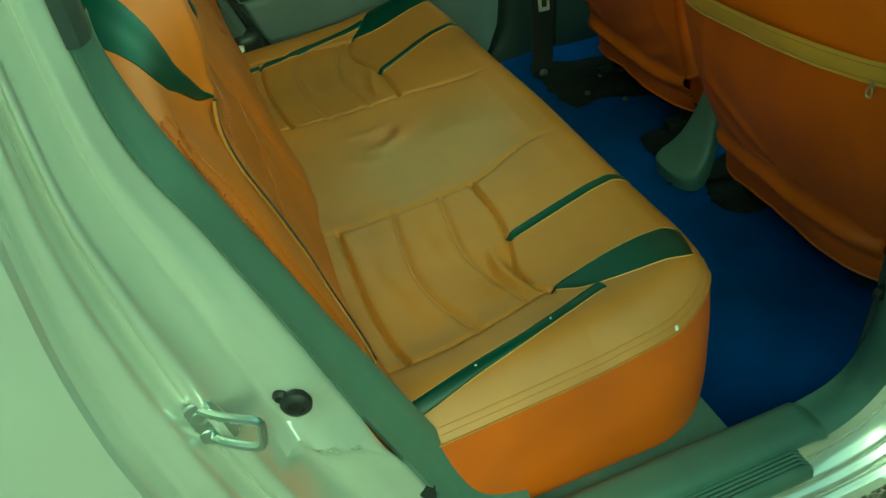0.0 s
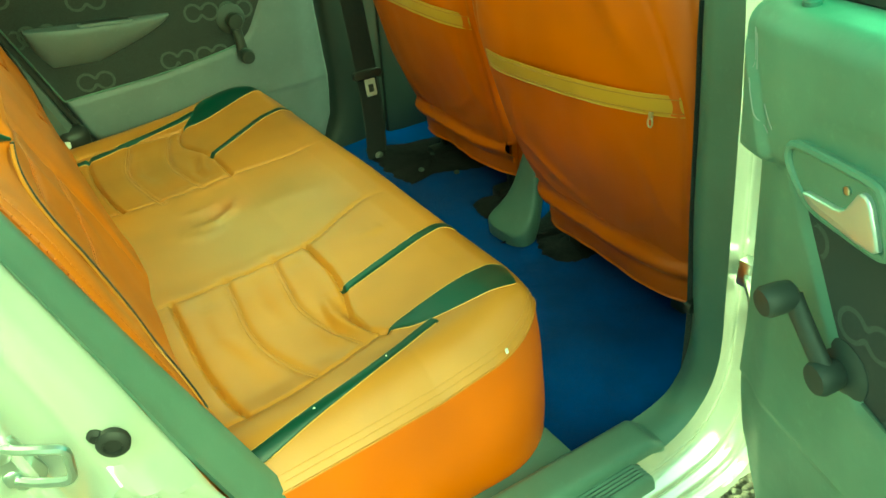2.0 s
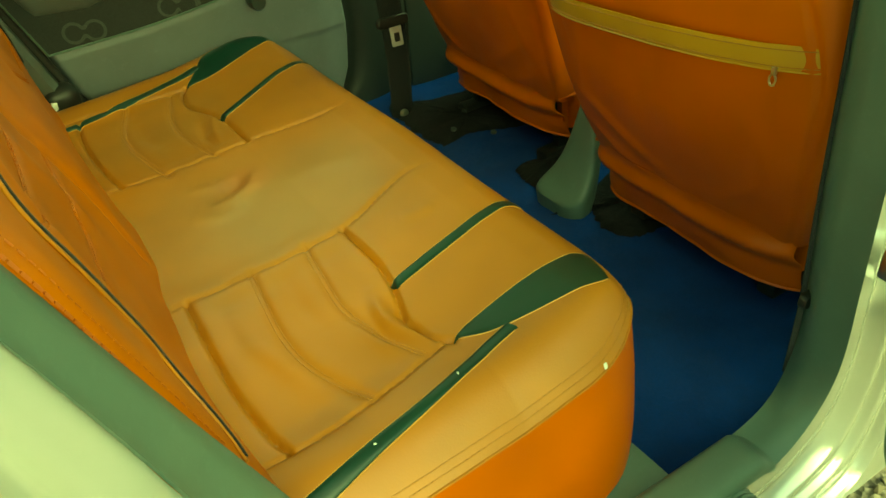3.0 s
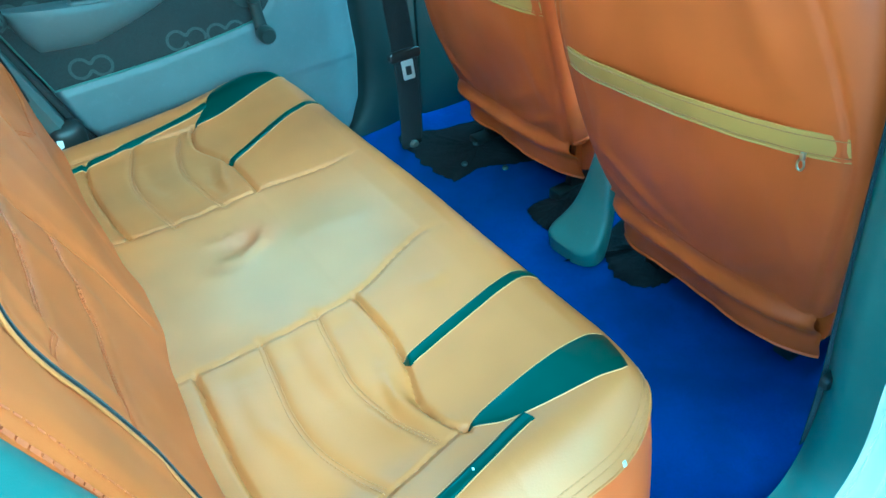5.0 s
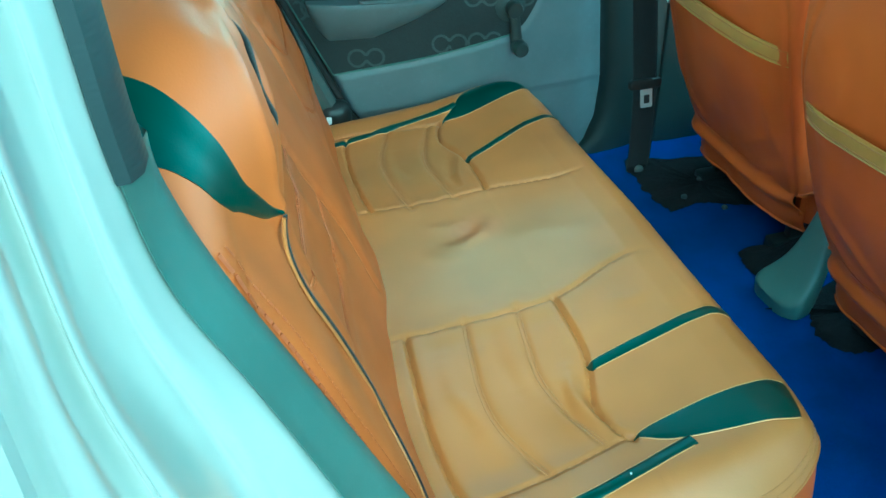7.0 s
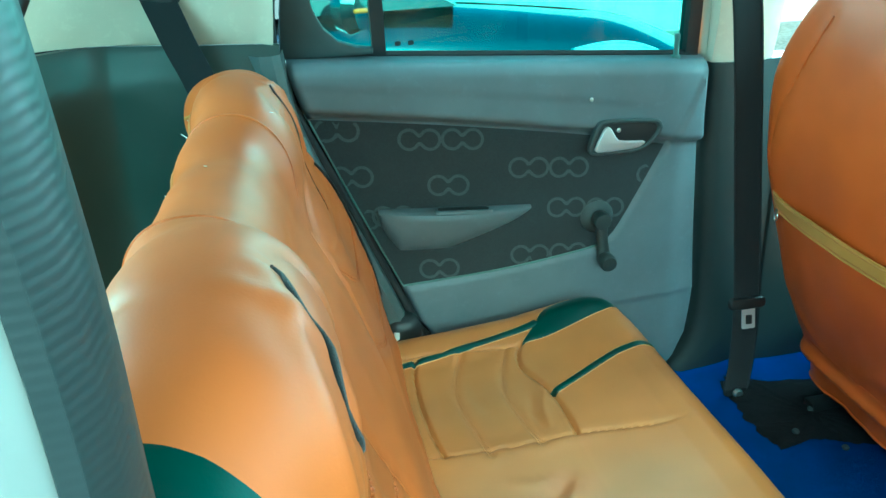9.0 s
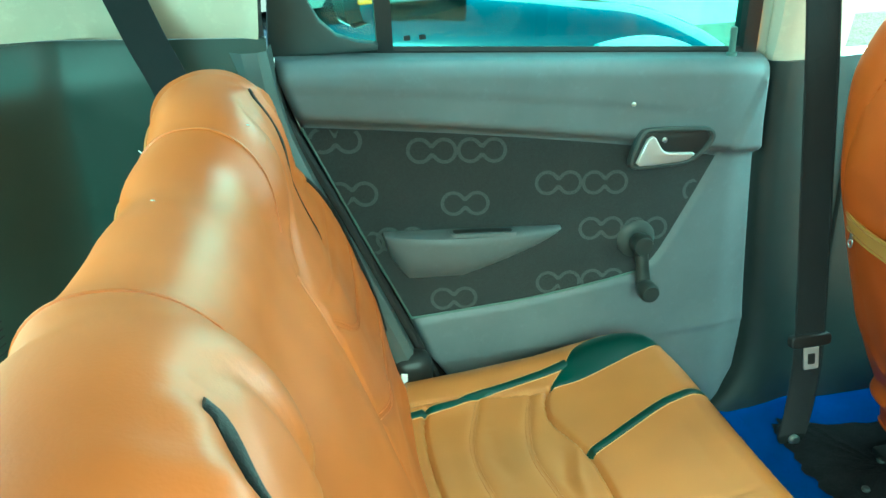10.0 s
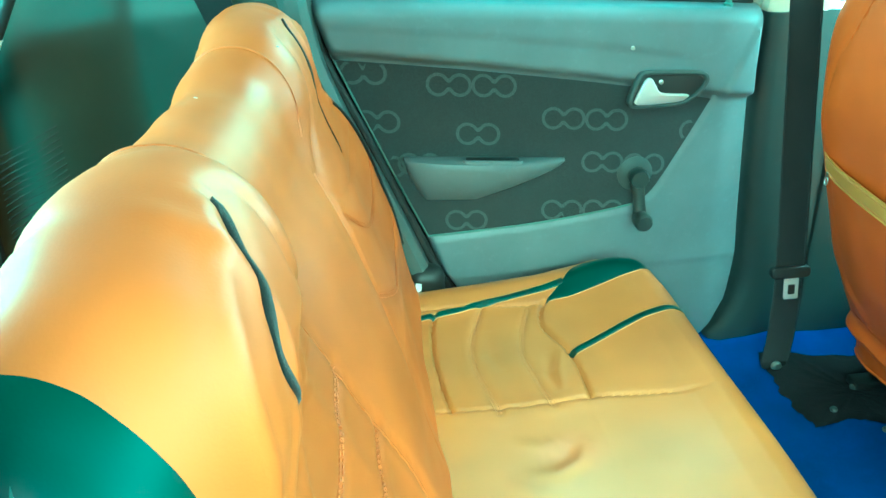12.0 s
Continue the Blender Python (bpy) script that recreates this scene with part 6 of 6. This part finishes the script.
bp = spline([(-0.304, 1.312, 1.212), (-0.300, 1.303, 1.200), (-0.290, 1.298, 1.17), (-0.275, 1.300, 1.12), (-0.250, 1.296, 1.05), (-0.225, 1.27, 0.95)], 30)
P = np.array([[p + np.array([d, 0, 0.25 * d]) for d in (-0.026, -0.012, 0.012, 0.026)] for p in bp])
under(rb, obj("webbing", solid(P, np.broadcast_to(np.array([0, 0.0016, 0]), P.shape)), BELT))
under(rb, obj("guide", moved(slab(round_rect(0.085, 0.034, 0.014), 0.016, 0.005), pose(-0.306, 1.318, 1.208, 78, 14, 0)), BLACK, label="black belt guide"))

# luggage floor
P = np.array([[(x, y, 0.46 + 0.003 * noise.noise((x * 9, y * 9, 1))) for y in np.linspace(0.16, 1.33, 40)] for x in np.linspace(-0.19, -0.80, 30)])
tagged(obj("luggage_mat", solid(P, np.broadcast_to(np.array([0, 0, -0.01]), P.shape)), CARGO), "green-grey ribbed mat on the luggage floor", "mat", kind="structure")
tagged(obj("floor_luggage", box(-0.85, 0.02, 0.10, 1.40, 0.28, 0.449, 0.004), BLACK), "black luggage floor box", "floor", kind="structure")

# tailgate with gas strut
tgt = thing("tailgate", "painted tailgate inner frame with rear window", "tailgate", (-0.75, MID, 0.45), kind="structure")
for y0, y1 in ((0.16, 0.34), (1.10, 1.30)):
    rows = []
    for z in np.linspace(0.95, 1.42, 14):
        x = -0.700 + 0.36 * max(0, z - 0.98)
        s = 1 if y0 > 0.7 else -1
        a, b = (y0, y1)
        rows.append([(x - 0.03, a, z), (x, a + 0.012, z), (x + 0.02, (a + b) / 2, z), (x + 0.03, b, z), (x - 0.05, b, z)])
    under(tgt, obj("tailgate_post", sheet(rows, close_v=True, caps=True), PAINT))
under(tgt, obj("tailgate_panel", box(-0.80, -0.70, 0.14, 1.33, 0.44, 0.97, 0.02, 3), PAINT, label="painted lower tailgate"))
under(tgt, obj("tailgate_trim", box(-0.702, -0.685, 0.25, 1.17, 0.52, 0.93, 0.008), DARKGREY))
bm = bmesh.new()
bm.faces.new([bm.verts.new(p) for p in ((-0.74, 0.30, 0.96), (-0.74, 1.19, 0.96), (-0.575, 1.14, 1.42), (-0.575, 0.35, 1.42))])
bm.faces.new([bm.verts.new(p) for p in ((-0.744, 0.30, 0.96), (-0.744, 1.19, 0.96), (-0.579, 1.14, 1.42), (-0.579, 0.35, 1.42))])
rg = under(tgt, obj("rear_glass", bm, GLASS))
rg.visible_shadow = False
under(tgt, obj("rear_glass_seal", tube(spline([(-0.735, 0.32, 0.97), (-0.735, 1.10, 0.97), (-0.725, 1.165, 1.0), (-0.66, 1.15, 1.18), (-0.575, 1.12, 1.42)], 40), 0.012, 8), RUBBER))
gs = thing("gas_strut", "black tailgate gas strut with a white label", "gas strut", (-0.53, 1.155, 1.02))
a, b = np.array((-0.582, 1.150, 1.020)), np.array((-0.435, 1.140, 1.262))
under(gs, obj("cylinder", tube([a + (b - a) * t for t in (0.12, 0.4, 0.7, 1.0)], 0.0105, 14), BLACK, label="black strut cylinder"))
under(gs, obj("ball_joint", tube([a + (b - a) * t for t in (-0.04, 0.06, 0.13)], 0.013, 12), BLACK))
under(gs, obj("white_label", tube([a + (b - a) * t for t in (0.15, 0.20, 0.24)], 0.0112, 14), WHITE, label="white sticker with unreadable print"))
for k in range(3):
    f = 0.165 + 0.025 * k
    c = a + (b - a) * f
    under(gs, obj("label_bar", box(c[0] + 0.002, c[0] + 0.012, c[1] - 0.0128, c[1] - 0.0105, c[2] - 0.0012, c[2] + 0.0012, 0.0003), BLACK))
brk = thing("strut_bracket", "black steel strut bracket with two bolts", "bracket", (-0.625, 1.16, 1.01))
under(brk, obj("plate", moved(slab(round_rect(0.034, 0.072, 0.012), 0.005, 0.0015), pose(-0.630, 1.160, 1.012, 90, 0, 25)), BLACK))
under(brk, obj("arm", tube([(-0.625, 1.155, 1.012), (-0.60, 1.152, 1.008), (-0.582, 1.150, 1.014)], 0.010, 10), BLACK))
for z in (1.032, 0.993):
    under(brk, obj("bolt", moved(turned([(0.008, 0), (0.008, 0.006), (0.005, 0.008), (0.002, 0.008)], 6), pose(-0.632, 1.156, z, 90, 0, 25)), STEEL))
tagged(obj("trim_tailgate_seal", tube(spline([(-0.62, 1.13, 0.46), (-0.63, 1.14, 0.75), (-0.612, 1.15, 0.95), (-0.565, 1.17, 1.06), (-0.47, 1.17, 1.22), (-0.40, 1.15, 1.36)], 50), 0.011, 8), RUBBER), "black rubber tailgate seal", "trim", kind="structure")

# ---- roof, screen and the closed rest of the car ----
rows = []
for x in np.linspace(-0.55, 1.30, 30):
    crown = 1.425 + 0.02 * math.sin(math.pi * (x + 0.55) / 1.85)
    rows.append([(x, y, crown + 0.03 * math.sin(math.pi * (y - 0.10) / 1.29)) for y in np.linspace(0.10, 1.39, 20)])
P = np.array(rows)
tagged(obj("ceiling", solid(P, np.broadcast_to(np.array([0, 0, 0.012]), P.shape)), HEADLINER), "pale fabric car headliner", "ceiling", kind="structure")
P = P + np.array([0, 0, 0.02])
tagged(obj("roof", solid(P, np.broadcast_to(np.array([0, 0, 0.012]), P.shape)), PAINT), "painted car roof", "roof", kind="structure")
for y0, y1 in ((0.03, 0.13), (1.33, 1.43)):
    tagged(obj("roof_rail", box(-0.50, 1.25, y0, y1, 1.378, 1.44, 0.015), PAINT), "painted roof rail over the doors", "roof rail", "roof rails", "structure")
dash = thing("dashboard", "dark plastic dashboard ahead of the front seats", "dashboard", (1.65, MID, 0.28))
under(dash, obj("dash_body", box(1.55, 1.80, 0.10, 1.39, 0.40, 0.95, 0.05, 4), BLACK))
under(dash, obj("firewall", box(1.78, 1.84, 0.06, 1.43, 0.25, 0.96, 0.01), BLACK))
bm = bmesh.new()
bm.faces.new([bm.verts.new(p) for p in ((1.84, 0.12, 0.95), (1.84, 1.37, 0.95), (1.30, 1.28, 1.44), (1.30, 0.21, 1.44))])
bm.faces.new([bm.verts.new(p) for p in ((1.845, 0.12, 0.95), (1.845, 1.37, 0.95), (1.305, 1.28, 1.44), (1.305, 0.21, 1.44))])
wsn = tagged(obj("windscreen", bm, GLASS), "green-tinted windscreen", "windscreen", kind="structure")
wsn.visible_shadow = False
for s, y in ((0, 0.055), (1, 1.405)):
    tagged(obj("front_door_trim", box(0.90, 1.80, y - 0.02, y + 0.02, 0.27, 0.98, 0.01), PILLARGREY), "dark grey trim of the shut front door", "door trim", "front doors", "structure")
    tagged(obj("front_pillar", tube([(1.80, y, 0.95), (1.55, y + (0.05 if y < 0.7 else -0.05), 1.22), (1.28, y + (0.1 if y < 0.7 else -0.1), 1.41)], 0.03, 10), PAINT), "painted windscreen pillar", "pillar", "screen pillars", "structure")
tagged(obj("quarter_skin", box(-1.0, -0.12, 1.42, 1.47, 0.20, 1.08, 0.01), PAINT), "painted far rear quarter skin", "car body", kind="structure")
tagged(obj("front_skin", box(0.78, 1.9, 1.43, 1.47, 0.15, 1.0, 0.01), PAINT), "painted far front door skin", "car body", kind="structure")
